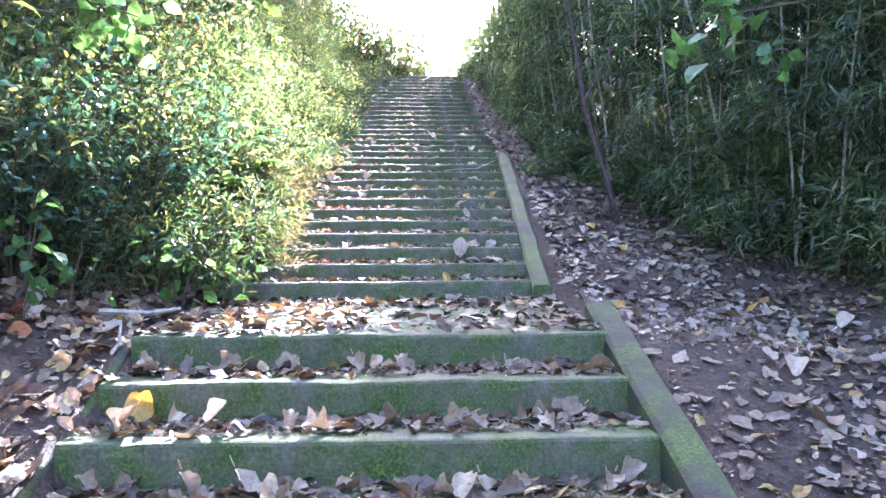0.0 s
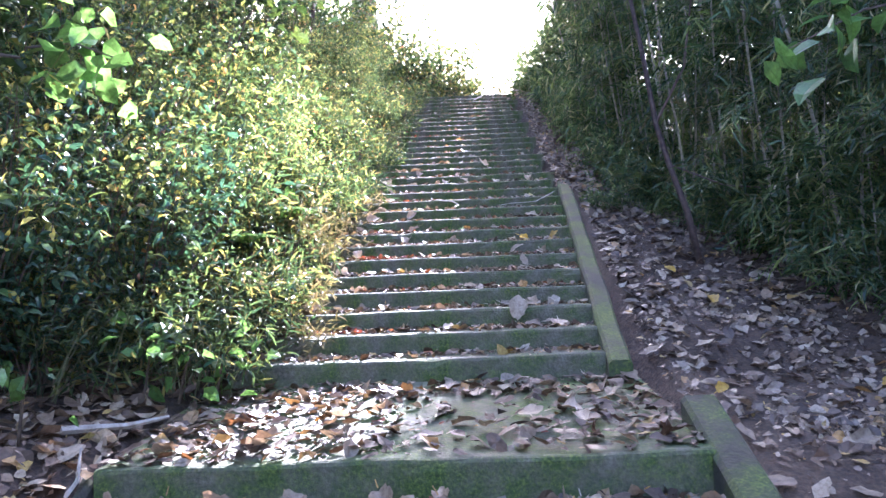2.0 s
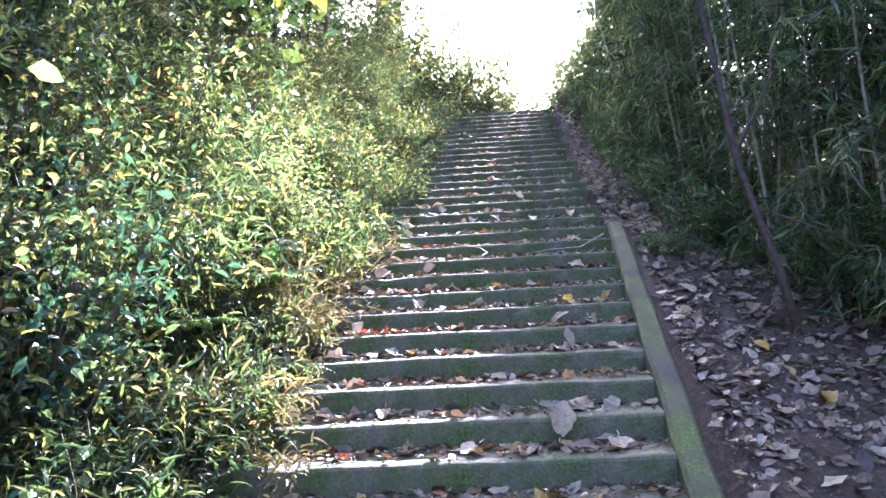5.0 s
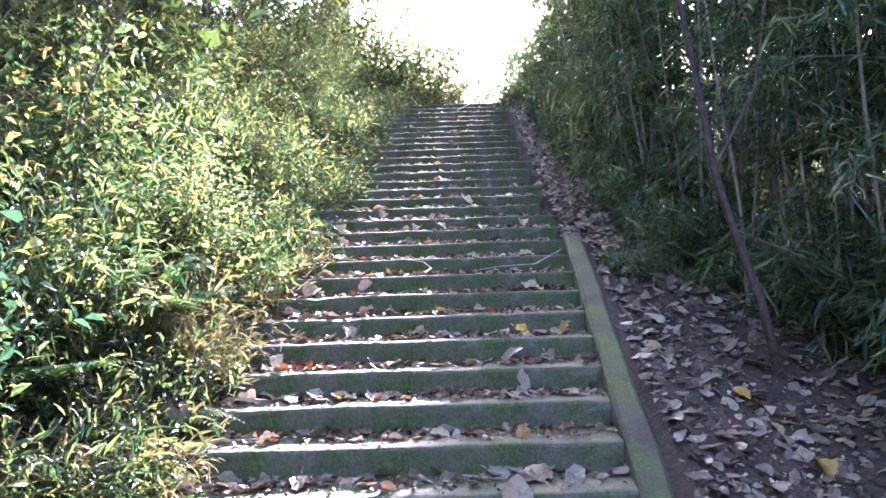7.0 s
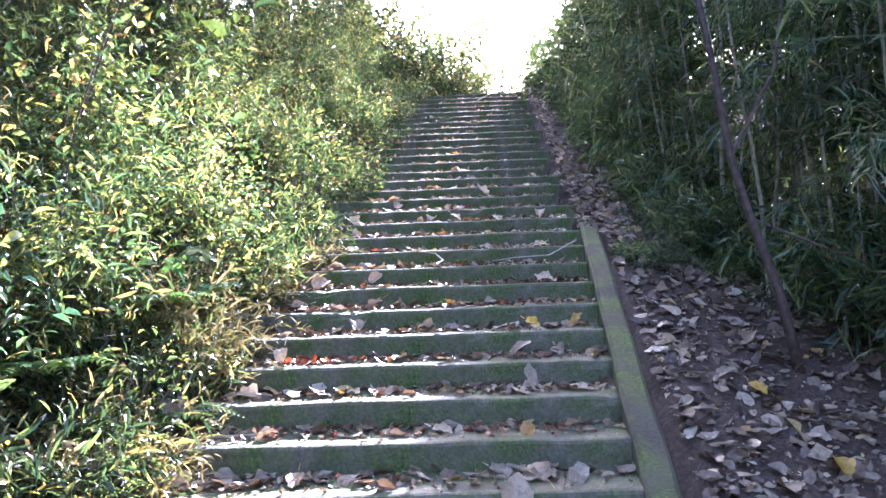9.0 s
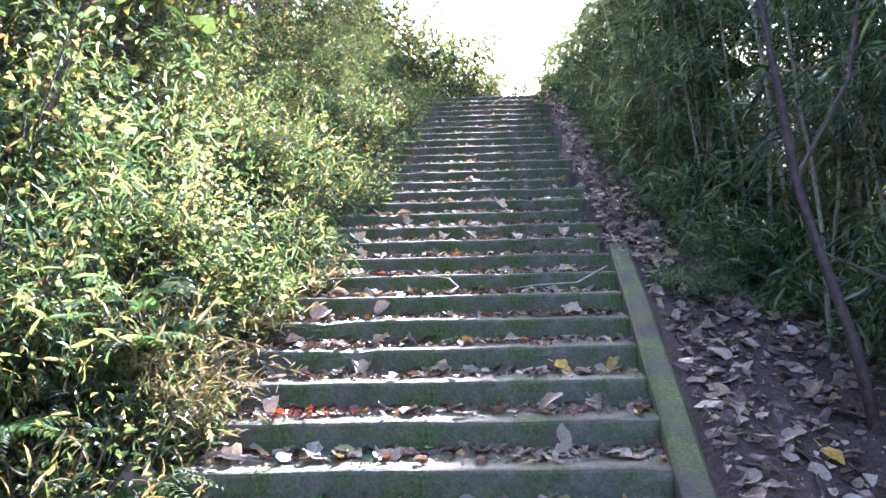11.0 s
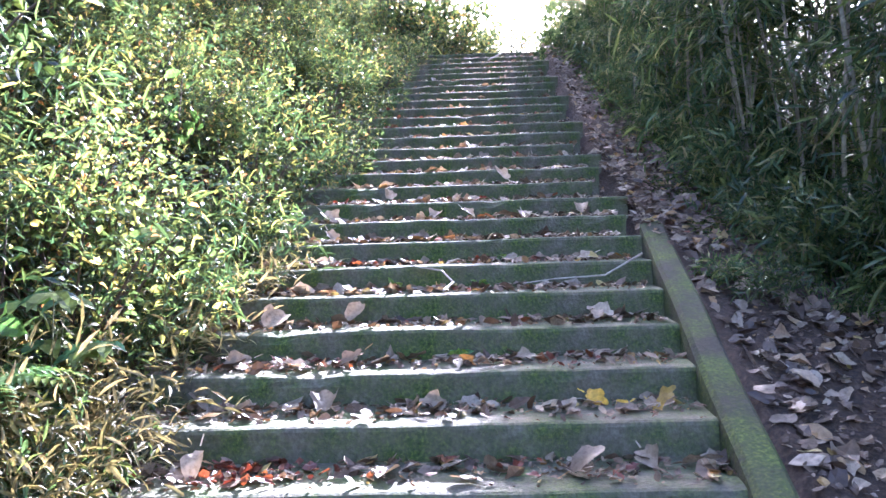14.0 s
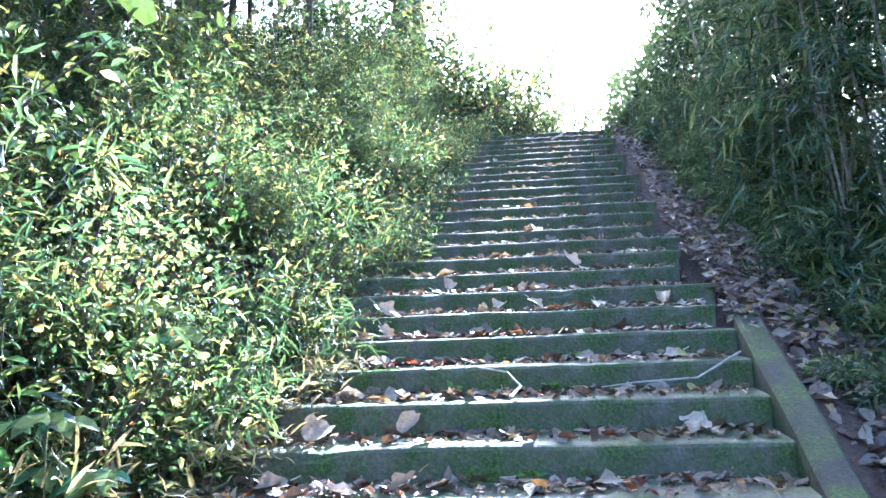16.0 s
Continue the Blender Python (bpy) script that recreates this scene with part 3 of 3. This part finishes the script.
scatter([shade_tree], [(0, -2.15, 14.0, 30, 1, 0), (0, -2.3, 15.4, 170, 1.0, 0)])
wood = [tree(rng.uniform(7, 9), 0.16, 4200, 0.12, 2.4, "tall leafy evergreen tree in the surrounding wood", "woodland trees", (0.09, 0.17), 16) for _ in range(3)]
spots = [(-5.2, y + rng.uniform(-0.5, 0.5)) for y in range(-2, 20, 2)] + [(-7.5, y + rng.uniform(-0.8, 0.8)) for y in range(-4, 22, 3)]
spots += [(5.1 + rng.uniform(-0.3, 0.3), y) for y in range(5, 16, 2)]
spots += [(6.2 + rng.uniform(-0.4, 0.4), y) for y in range(-2, 17, 2)]
spots += [(8.0 + rng.uniform(-0.5, 0.5), y) for y in range(-4, 15, 3)] + [(10.5, y) for y in range(-4, 15, 4)]
# unseen row behind the start, plus left-bank crowns, added to block skylight
spots += [(x, -7 + rng.uniform(-1, 1)) for x in range(-9, 12, 3)] + [(-4.2, -3.5), (4.6, -3.0), (-4.3, 4.6), (-3.9, 6.2), (-3.6, 7.6), (-3.9, 9.2), (-4.2, 11.2)]
scatter(wood, [(i % 3, x, y, rng.uniform(0, 360), rng.uniform(0.85, 1.15), 0) for i, (x, y) in enumerate(spots)])

# leaning stem at the edge of the bamboo
M_REDBARK = bark_material("reddish_bark", (0.028, 0.016, 0.011), (0.1, 0.06, 0.042))
lean_tree = plant("leaning_tree", "thin dark leaning trunk rising out of leaf litter", "tree", "")
lp = [(1.99, 7.88, ground_z(1.99, 7.88) - 0.1), (1.9, 7.93, 2.55), (1.79, 8.0, 2.95), (1.71, 8.05, 3.3), (1.66, 8.12, 3.8), (1.58, 8.2, 4.4), (1.45, 8.3, 5.4)]
child("trunk", mesh_of("trunk", *tube_data(lp, [0.032, 0.027, 0.023, 0.023, 0.02, 0.018, 0.014], 8), M_REDBARK, True), lean_tree)
child("branch", mesh_of("branch", *join([tube_data([lp[3], (1.95, 8.0, 3.75), (2.05, 8.0, 4.4)], [0.016, 0.012, 0.006], 5), tube_data([lp[2], (2.2, 7.9, 2.75), (2.6, 7.8, 2.7)], [0.009, 0.007, 0.004], 5)]), M_BARK), lean_tree)


def broad_spray(base, reach, n, size, label):
    """A twig that carries large green leaves."""
    top = plant("leafy_branch", label, "branch", "leafy branches")
    b, e = np.array(base), np.array(base) + np.array(reach)
    pts = [tuple(b), tuple((b + e) / 2 + np.array([0, 0, 0.06])), tuple(e)]
    child("twig", mesh_of("twig", *tube_data(pts, [0.008, 0.006, 0.003], 5), M_BARK), top)
    q = sample_along(pts, rng.uniform(0.35, 1, n)) + rng.normal(size=(n, 3)) * 0.1
    d = unit(n, 0.4, -0.45)
    L = rng.uniform(0.7, 1.2, n) * size
    v, f = blades(q, d, unit(n, 0.3, 1.0), L, L * 0.72, 0.12, 0.2)
    for i in range(n):
        child("leaf", mesh_of("leaf", v[i * 8:i * 8 + 8], f[:8], M_BROAD), top)


broad_spray((2.7, 5.6, 3.5), (-0.95, -0.25, -0.35), 18, 0.19, "overhanging branch with bright green broad leaves")
broad_spray((2.8, 5.7, 3.1), (-0.55, -0.3, 0.0), 8, 0.12, "overhanging branch with bright green broad leaves")
broad_spray((-2.2, 5.5, 3.4), (0.75, -0.5, -0.25), 26, 0.17, "branch with large green leaves above the bank")
broad_spray((-2.7, 5.0, 2.7), (0.35, -0.3, 0.1), 12, 0.14, "branch with large green leaves above the bank")
for x, y, z in ((-1.36, 5.3, 0.05), (-1.22, 5.45, 0.1), (-1.5, 5.2, 0.1), (-1.7, 4.4, 0.15), (-1.85, 4.25, 0.3), (-2.0, 4.6, 0.4), (-1.45, 7.6, 0.35), (-1.5, 8.0, 0.45), (-1.55, 9.9, 0.6)):
    broad_spray((x, y, ground_z(x, y)), (0.12, -0.12, z + 0.2), 13, 0.095, "low plant with bright green broad leaves")


tufts = [sasa(0.4, 1.2, 12, 48, 0.08, 0.15, M_BAMBOO, 0.3, "small tuft of bamboo grass beside the kerb", "bamboo grass tufts by the kerb") for _ in range(2)]
scatter(tufts, [(0, 2.2, 10.1, 0, 1.0, 0), (1, 2.1, 10.9, 0, 1.0, 0), (0, 1.55, 9.15, 20, 0.5, 0), (1, 1.45, 9.3, 130, 0.45, 0), (0, 1.65, 10.1, 220, 0.6, 0), (1, 1.6, 10.8, 70, 0.6, 0), (0, -1.3, 6.5, 40, 0.6, 0), (1, -1.4, 6.85, 160, 0.6, 0), (1, -1.45, 7.9, 300, 0.6, 0)])


def palmate_plant(x, y, z, n, size, label):
    """A low plant with lobed leaves: five pointed lobes spread from each stalk."""
    top = plant("lobed_plant", label, "plant", "lobed plants on the bank")
    g = ground_z(x, y)
    for _ in range(n):
        c = np.array([x, y, z]) + rng.normal(size=3) * np.array([0.14, 0.12, 0.07])
        child("stalk", mesh_of("stalk", *tube_data([(x, y, g - 0.03), tuple((c + (x, y, g)) / 2 + np.array([0, 0, 0.03])), tuple(c)], [0.004, 0.003, 0.002], 4), M_STEM), top)
        w = rng.uniform(-2.4, -0.7) + np.linspace(-1.9, 1.9, 5)
        d = np.stack([np.cos(w), np.sin(w), np.full(5, -0.25)], 1)
        L = size * np.array([0.6, 0.85, 1.0, 0.85, 0.6]) * rng.uniform(0.85, 1.15)
        child("leaf", mesh_of("leaf", *blades(np.tile(c, (5, 1)), d, np.tile([0.0, -0.35, 1.0], (5, 1)), L, L * 0.5, 0.1, 0.15), M_LOBED), top)


for x, y, z, n, k in ((-1.25, 7.85, 2.68, 9, 0.13), (-1.5, 7.75, 2.75, 8, 0.12), (-1.38, 8.7, 3.14, 7, 0.13), (-1.42, 5.4, 1.84, 9, 0.11), (-2.0, 5.1, 1.85, 8, 0.13), (-1.9, 6.3, 2.5, 7, 0.12), (-1.3, 9.9, 3.45, 6, 0.11)):
    palmate_plant(x, y, max(z, ground_z(x, y) + 0.2), n, k, "low plant with lobed dark green leaves")


def fern(x, y, z, a):
    """Pinnate fronds at the foot of the bank."""
    top = plant("fern", "feathery green fern frond at the foot of the bank", "fern", "ferns by the steps")
    for j in range(5):
        w = a + j * 0.6
        pts = np.array([(x + math.cos(w) * s * 0.42, y + math.sin(w) * s * 0.42, z + 0.3 * s - 0.28 * s * s) for s in np.linspace(0, 1, 6)])
        t = np.repeat(np.linspace(0.2, 1, 16), 2)
        q = sample_along(pts, t)
        sgn = np.tile([1, -1], 16)[:, None]
        d = np.array([math.cos(w), math.sin(w), -0.1])[None] * 0.5 + sgn * np.array([-math.sin(w), math.cos(w), 0])[None]
        L = 0.15 * (1.15 - t)
        v, f = blades(q, d, np.tile([0.0, 0, 1], (32, 1)), L, L * 0.3, 0.1, 0.2)
        child("frond", mesh_of("frond", v, f, M_BROAD), top)


for x, y, h, a in ((-1.2, 7.1, 0.3, -1.6), (-1.35, 7.45, 0.4, -1.2), (-1.5, 6.7, 0.35, -2.0)):
    fern(x, y, ground_z(x, y) + h, a)

# dry grass at the edge of the upper steps
dry = [sasa(0.42, 1.1, 20, 42, 0.05, 0.11, M_DRY, 0.3, "tuft of dry yellow grass beside the steps", "dry grass tufts") for _ in range(2)]
scatter(dry, band(dry, 6.2, 10, 0.34, 0.0, 0.1, left_edge, -1, (0.6, 1.1)) + band(dry, 6.2, 8.2, 0.6, 0.4, 0.15, left_edge, -1, (0.8, 1.1)))

# dead canes leaning in the thicket
for i in range(16):
    yy = rng.uniform(5, 13)
    xx = right_edge(yy) + rng.uniform(0.2, 1.0)
    zz = ground_z(xx, yy)
    a, L = rng.uniform(-1.2, 1.2), rng.uniform(0.7, 1.6)
    e = (xx + math.cos(a) * L, yy + math.sin(a) * L, zz + rng.uniform(0.2, 1.0))
    cane = mesh_of("dead_cane", *tube_data([(xx, yy, zz - 0.05), ((xx + e[0]) / 2, (yy + e[1]) / 2, (zz + e[2]) / 2 + 0.06), e], [0.009, 0.007, 0.004], 5), M_CULM)
    tagged(new("dead_cane", cane), "thin tan dead cane leaning in the thicket", "cane", "dead canes in the thicket")

# ---- fallen leaves ----


def litter_leaf(n, centre, normal, size, curl):
    """Many lobed, curled dead leaves at once: 10 rim vertices and a centre each."""
    k = 10
    ang = np.linspace(0, 2 * math.pi, k, endpoint=False)
    lobes = np.array([1.05, 0.8, 0.82, 0.66, 0.72, 0.85, 0.72, 0.66, 0.82, 0.8])
    rad = lobes[None] * rng.uniform(0.75, 1.2, (n, k))
    turn = rng.uniform(0, 2 * math.pi, n)
    u, v = rad * np.cos(ang), rad * np.sin(ang) * rng.uniform(0.55, 0.9, (n, 1))
    w = curl[:, None] * (v * v * 1.3 + 0.5 * u * np.abs(u) * rng.uniform(-1, 1, (n, 1))) + rng.normal(size=(n, k)) * 0.06
    nz = normal / np.linalg.norm(normal, axis=1, keepdims=True)
    ax = np.stack([np.cos(turn), np.sin(turn), np.zeros(n)], 1)
    ax = ax - nz * np.sum(ax * nz, 1, keepdims=True)
    ax /= np.linalg.norm(ax, axis=1, keepdims=True)
    ay = np.cross(nz, ax)
    s = size[:, None, None] * 0.5
    rim = centre[:, None] + s * (u[..., None] * ax[:, None] + v[..., None] * ay[:, None] + w[..., None] * nz[:, None])
    allv = np.concatenate([rim, centre[:, None]], 1).reshape(-1, 3)
    f = np.array([[i, (i + 1) % k, k] for i in range(k)])
    return allv, (f[None] + (np.arange(n) * (k + 1))[:, None, None]).reshape(-1, 3)


def litter(label, xs, ys, zs, smin, smax, tilt, material, slope=0.0, name="leaf_litter"):
    n = len(xs)
    size = smin + (smax - smin) * rng.uniform(0, 1, n) ** 1.8
    nrm = rng.normal(size=(n, 3)) * tilt + np.array([0, -slope, 1.0])
    curl = rng.uniform(-0.2, 0.8, n)
    c = np.stack([xs, ys, np.asarray(zs) + size * 0.12 + rng.uniform(0, 0.012, n)], 1)
    tagged(new(name, mesh_of(name, *litter_leaf(n, c, nrm, size, curl), material)), label, "leaves", kind="stuff")


def on_treads(n, edge0, edge1, front):
    """Places on the upper treads, thicker towards the risers."""
    i = rng.integers(0, NUP - 1, n)
    f = front + (1 - front) * rng.uniform(0, 1, n) ** 0.7 - 0.03
    y = Y1 + RUN * (i + f)
    x = np.array([rng.uniform(left_edge(a) - 0.3, edge1) for a in y])
    return x, y, step_z(i)


x, y, z = on_treads(8000, -1.2, 1.0, 0.2)
litter("small dead leaves lying on the steps", x, y, z, 0.03, 0.1, 0.4, M_LITTER)
x, y, z = on_treads(800, -1.2, 1.0, 0.35)
litter("larger pale dead leaves lying on the steps", x, y, z, 0.08, 0.15, 0.4, M_PALE)
x, y, z = on_treads(13000, -1.2, 1.0, 0.06)
litter("crumbled leaf bits on the steps", x, y, z, 0.01, 0.036, 0.5, M_LITTER)
n = 1700
x, y = rng.uniform(-1.3, 1.0, n), rng.uniform(4.3, 5.75, n)
keep = (np.abs(x - 0.1) > rng.uniform(0, 0.9, n)) | (y > 5.4) | (rng.uniform(0, 1, n) < 0.2)
x, y = x[keep], y[keep]
litter("dead leaves strewn over the landing", x, y, [tread_z(b) for b in y], 0.03, 0.13, 0.3, M_LITTER)
lx, ly, lz = [], [], []
for a, b in LOW[:-1]:
    m = 420
    lx.append(rng.uniform(-1.32, 0.98, m))
    ly.append(a + 0.455 * (0.12 + 0.86 * rng.uniform(0, 1, m) ** 0.6))
    lz.append(np.full(m, b))
lx, ly, lz = np.concatenate(lx), np.concatenate(ly), np.concatenate(lz)
litter("thick dead leaves lying on the lower steps", lx, ly, lz, 0.03, 0.13, 0.4, M_LITTER)
k = rng.integers(0, len(lx), 3500)
litter("crumbled leaf bits on the lower steps", np.clip(lx[k] + rng.normal(size=3500) * 0.1, -1.32, 0.98), ly[k] + rng.uniform(-0.02, 0.02, 3500), lz[k], 0.012, 0.04, 0.5, M_LITTER)


def on_ground(n, x0, x1, y0, y1, edge=None):
    x, y = rng.uniform(x0, x1, n), rng.uniform(y0, y1, n)
    if edge:
        k = np.array([edge(a, b) for a, b in zip(x, y)])
        x, y = x[k], y[k]
    return x, y, np.array([ground_z(float(a), float(b)) for a, b in zip(x, y)])


def beside_right(a, b):
    return a > (1.18 if b < 5 else rail_x(b) + 0.2 if b < 9.9 else 1.0) and noise.noise((a * 1.1, b * 1.1, 5)) > rng.uniform(-0.9, 0.15)


RS = "dead brown leaves covering the dark slope"
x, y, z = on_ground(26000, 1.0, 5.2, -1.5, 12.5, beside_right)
# beyond y 4.6 the slope's shade is painted by the darker leaf copy
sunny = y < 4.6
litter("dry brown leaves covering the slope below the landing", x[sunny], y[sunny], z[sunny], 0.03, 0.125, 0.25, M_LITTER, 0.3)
litter(RS, x[~sunny], y[~sunny], z[~sunny], 0.03, 0.13, 0.34, M_SHADED, 0.3)
x, y, z = on_ground(850, 1.0, 5.2, 0.5, 12.0, beside_right)
litter("large pale dead leaves on the dark slope", x, y, z, 0.07, 0.16, 0.28, M_PALE, 0.3)
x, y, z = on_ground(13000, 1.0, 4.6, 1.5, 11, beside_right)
litter("crumbled leaf bits on the dark slope", x, y, z, 0.012, 0.045, 0.5, M_SHADED, 0.3)
x, y, z = on_ground(2500, 0.85, 1.6, 9.5, 17)
litter("dead leaves heaped along the upper steps", x, y, z + 0.1, 0.03, 0.1, 0.35, M_LITTER, 0.3)
x, y, z = on_ground(10500, -4.5, -1.36, -1.0, 5.9)
litter("dead leaves heaped beside the lower steps", x, y, z, 0.04, 0.16, 0.4, M_LITTER, 0.2)
x, y, z = on_ground(1600, -1.7, -1.2, 5.8, 12)
litter("dead leaves under the plants on the bank", x, y, z, 0.03, 0.1, 0.4, M_LITTER, 0.2)

x, y, z = on_ground(2200, -1.5, 1.2, -3.0, 1.7)
litter("dead leaves on the ground below the steps", x, y, z, 0.04, 0.13, 0.25, M_LITTER)

# single leaves that catch the eye


def curled_leaf(size, tilt, curl):
    """One dead leaf with a toothed rim, a curled blade and a bent stalk."""
    k = 22
    vs, fs = [(0.0, 0.0, 0.0)], []
    aspect, bend, skew = rng.uniform(0.55, 0.85), rng.uniform(-0.5, 0.5), rng.uniform(-0.3, 0.3)
    lob = rng.uniform(0.0, 0.17)
    for ring in (0.5, 1.0):
        for i in range(k):
            a = 2 * math.pi * i / k
            rad = ring * (0.85 + lob * math.cos(5 * a) + rng.normal() * 0.05) * (1 + 0.18 * math.cos(a))
            u, v = rad * math.cos(a), rad * math.sin(a) * aspect
            w = curl * (1.1 * v * v + skew * u * v) + bend * u * u * 0.5 + rng.normal() * 0.03 * ring
            vs.append((u * size / 2, v * size / 2, w * size / 2))
    for i in range(k):
        n = (i + 1) % k
        fs += [(0, 1 + i, 1 + n), (1 + i, 1 + k + i, 1 + k + n, 1 + n)]
    b = len(vs)
    e = -size * 0.42
    vs += [(e, 0.003, 0.002), (e, -0.003, 0.002), (e - size * 0.3, 0.002, size * 0.07), (e - size * 0.3, -0.002, size * 0.07)]
    fs.append((b, b + 1, b + 3, b + 2))
    q = Vector((0, 0, 1)).rotation_difference(Vector(tilt).normalized()).to_matrix() @ Matrix.Rotation(rng.uniform(0, 6.283), 3, "Z")
    return np.array([tuple(q @ Vector(p)) for p in vs]), fs


def single_leaf(x, y, z, size, material, label, group, tilt=(0, -0.3, 1), curl=0.5):
    v, f = curled_leaf(size, tilt, curl * 1.3)
    v[:, 2] -= v[:, 2].min() + 0.004
    ob = tagged(new("fallen_leaf", mesh_of("fallen_leaf", v, f, material, True)), label, "leaf", group)
    ob.location = (x, y, z)


i = rng.choice([1, 3, 5, 5, 5, 7, 10, 13, 16, 19, 20, 21], 420)
x = np.where(rng.uniform(0, 1, 420) < 0.55, rng.normal(-0.62, 0.12, 420), rng.uniform(-0.8, 0.8, 420))
litter("small red and orange leaves in drifts on the steps", x, Y1 + RUN * (i + rng.uniform(0.2, 0.9, 420)), step_z(i) + 0.01, 0.025, 0.075, 0.5, M_RED)

YL, PL, BL2 = "bright yellow fallen leaf resting on a step", "large pale dry leaf lying on a step", "large curled brown leaf on mossy step"
single_leaf(-1.12, 3.7, tread_z(3.7), 0.17, M_YELLOW, YL, "yellow leaves", (0.1, -0.9, 0.5))
for dx, s, t in ((0.0, 0.1, (0.2, -0.9, 0.4)), (0.24, 0.1, (-0.2, -0.8, 0.6)), (0.2, 0.09, (0.1, -0.3, 0.9)), (0.1, 0.09, (0.3, -0.5, 0.9))):
    single_leaf(0.6 + dx, Y1 + RUN * 6 + 0.25 - dx * 0.3, Z1 + RISE * 6 + 0.01, s, M_YELLOW, YL, "yellow leaves", t)
single_leaf(0.42, Y1 + RUN + 0.3, Z1 + RISE, 0.19, M_PALE, "large pale dry leaf leaning against a riser", "large pale leaves", (0.1, -0.9, 0.35))
for x, y, z, k, t in ((-1.06, 7.0, 2.16, 0.13, (0.4, -0.9, 0.2)), (-1.0, 7.02, 2.2, 0.1, (-0.3, -0.9, 0.3))):
    single_leaf(x, y, max(tread_z(y), z - 0.06), k, M_PALE, "pale withered leaf caught at the edge of a step", "large pale leaves", t)
for i in (2, 4, 5, 7, 8, 9, 10, 11, 12):
    single_leaf(-0.9 + 0.02 * i + rng.uniform(-0.08, 0.08), Y1 + RUN * (i + 0.5), float(step_z(i)) + 0.01, rng.uniform(0.13, 0.19), M_PALE, "large pale leaf lying at the end of a step", "large pale leaves", (rng.normal() * 0.2, -0.6, 0.8), 0.7)
for i in range(70):
    k = int(rng.integers(0, 18))
    yy = Y1 + RUN * (k + rng.uniform(0.35, 0.85))
    single_leaf(rng.uniform(-0.85, 0.85), yy, float(step_z(k)) + 0.012, rng.uniform(0.09, 0.15), M_PALE if i % 3 else M_LITTER, PL, "large leaves on the steps", (rng.normal() * 0.3, -0.3 + rng.normal() * 0.3, 1), rng.uniform(0.2, 0.9))
for i in range(60):
    a, b = LOW[int(rng.integers(2, 5))]
    single_leaf(rng.uniform(-1.3, 0.95), a + rng.uniform(0.15, 0.42), b + 0.015, rng.uniform(0.08, 0.16), M_PALE if i % 3 == 0 else M_LITTER, BL2, "large leaves on the lower steps", (rng.normal() * 0.45, -0.4 + rng.normal() * 0.5, 0.9), rng.uniform(0.5, 1.5))
for i in range(34):
    xx, yy = rng.uniform(-1.2, 0.95), rng.uniform(4.4, 5.7)
    single_leaf(xx, yy, tread_z(yy) + 0.012, rng.uniform(0.08, 0.16), M_PALE if i % 3 else M_LITTER, "large dry leaf lying on the landing", "large leaves on the landing", (rng.normal() * 0.25, rng.normal() * 0.25, 1), rng.uniform(0.2, 0.8))
for i in range(50):
    yy = rng.uniform(3.0, 9.5)
    xx = rng.uniform(1.3, 3.2)
    single_leaf(xx, yy, ground_z(xx, yy) + 0.02, rng.uniform(0.09, 0.17), M_PALE if i % 3 and i % 14 else M_YELLOW if i % 14 == 0 else M_LITTER, "large pale dry leaf on dark soil", "large leaves on the slope", (rng.normal() * 0.3, -0.35 + rng.normal() * 0.3, 1), rng.uniform(0.2, 0.9))


def twig(points, radius, label):
    tagged(new("twig", mesh_of("twig", *tube_data(points, np.linspace(radius, radius * 0.4, len(points)), 5), M_TWIG)), label, "twig", "twigs on the steps")


def sz(k):
    return float(step_z(k - 1))


ty = Y1 + RUN * 9
twig([(0.02, ty - 0.02, sz(10) + 0.02), (0.06, ty + 0.14, sz(10) + 0.05), (0.0, ty + 0.3, sz(10) + 0.1), (-0.16, ty + 0.34, sz(10) + 0.13)], 0.008, "thin pale forked twig lying on a step")
twig([(1.0, ty + 0.3, sz(10) + 0.16), (0.8, ty + 0.22, sz(10) + 0.06), (0.55, ty + 0.2, sz(10) + 0.05), (0.4, ty + 0.24, sz(10) + 0.03)], 0.006, "thin bent pale twig lying on a step")
twig([(0.35, TOP_Y - 1.2, TOP_Z - 0.35), (0.7, TOP_Y - 0.9, TOP_Z - 0.12), (1.1, TOP_Y - 0.7, TOP_Z + 0.02)], 0.012, "bare branch lying across the top steps")
twig([(-1.42, 4.1, 1.27), (-1.38, 4.22, 1.36), (-1.4, 4.3, 1.47)], 0.012, "short pale stick standing by the kerb")
twig([(-1.6, 4.55, 1.5), (-1.4, 4.75, 1.48), (-1.25, 4.85, 1.5)], 0.02, "weathered stick lying among dead leaves")
twig([(-1.0, Y1 + RUN * 3 + 0.15, sz(4) + 0.02), (-0.8, Y1 + RUN * 3 + 0.1, sz(4) + 0.03), (-0.65, Y1 + RUN * 3 + 0.2, sz(4) + 0.02)], 0.008, "curved dark twig on a step edge")
for x, k in ((-0.42, 4), (-0.25, 10), (0.18, 10), (0.35, 11), (0.1, 8)):
    sp = plant("seedling", "small green seedling growing on a step", "plant", "seedlings on the steps")
    q = np.tile(np.array([[x, Y1 + RUN * k - 0.03, sz(k) + 0.02]]), (7, 1))
    child("leaves", mesh_of("leaves", *blades(q, unit(7, 0.3, 0.5), unit(7, 0.3, 1), np.full(7, 0.06), np.full(7, 0.03)), M_BROAD), sp)
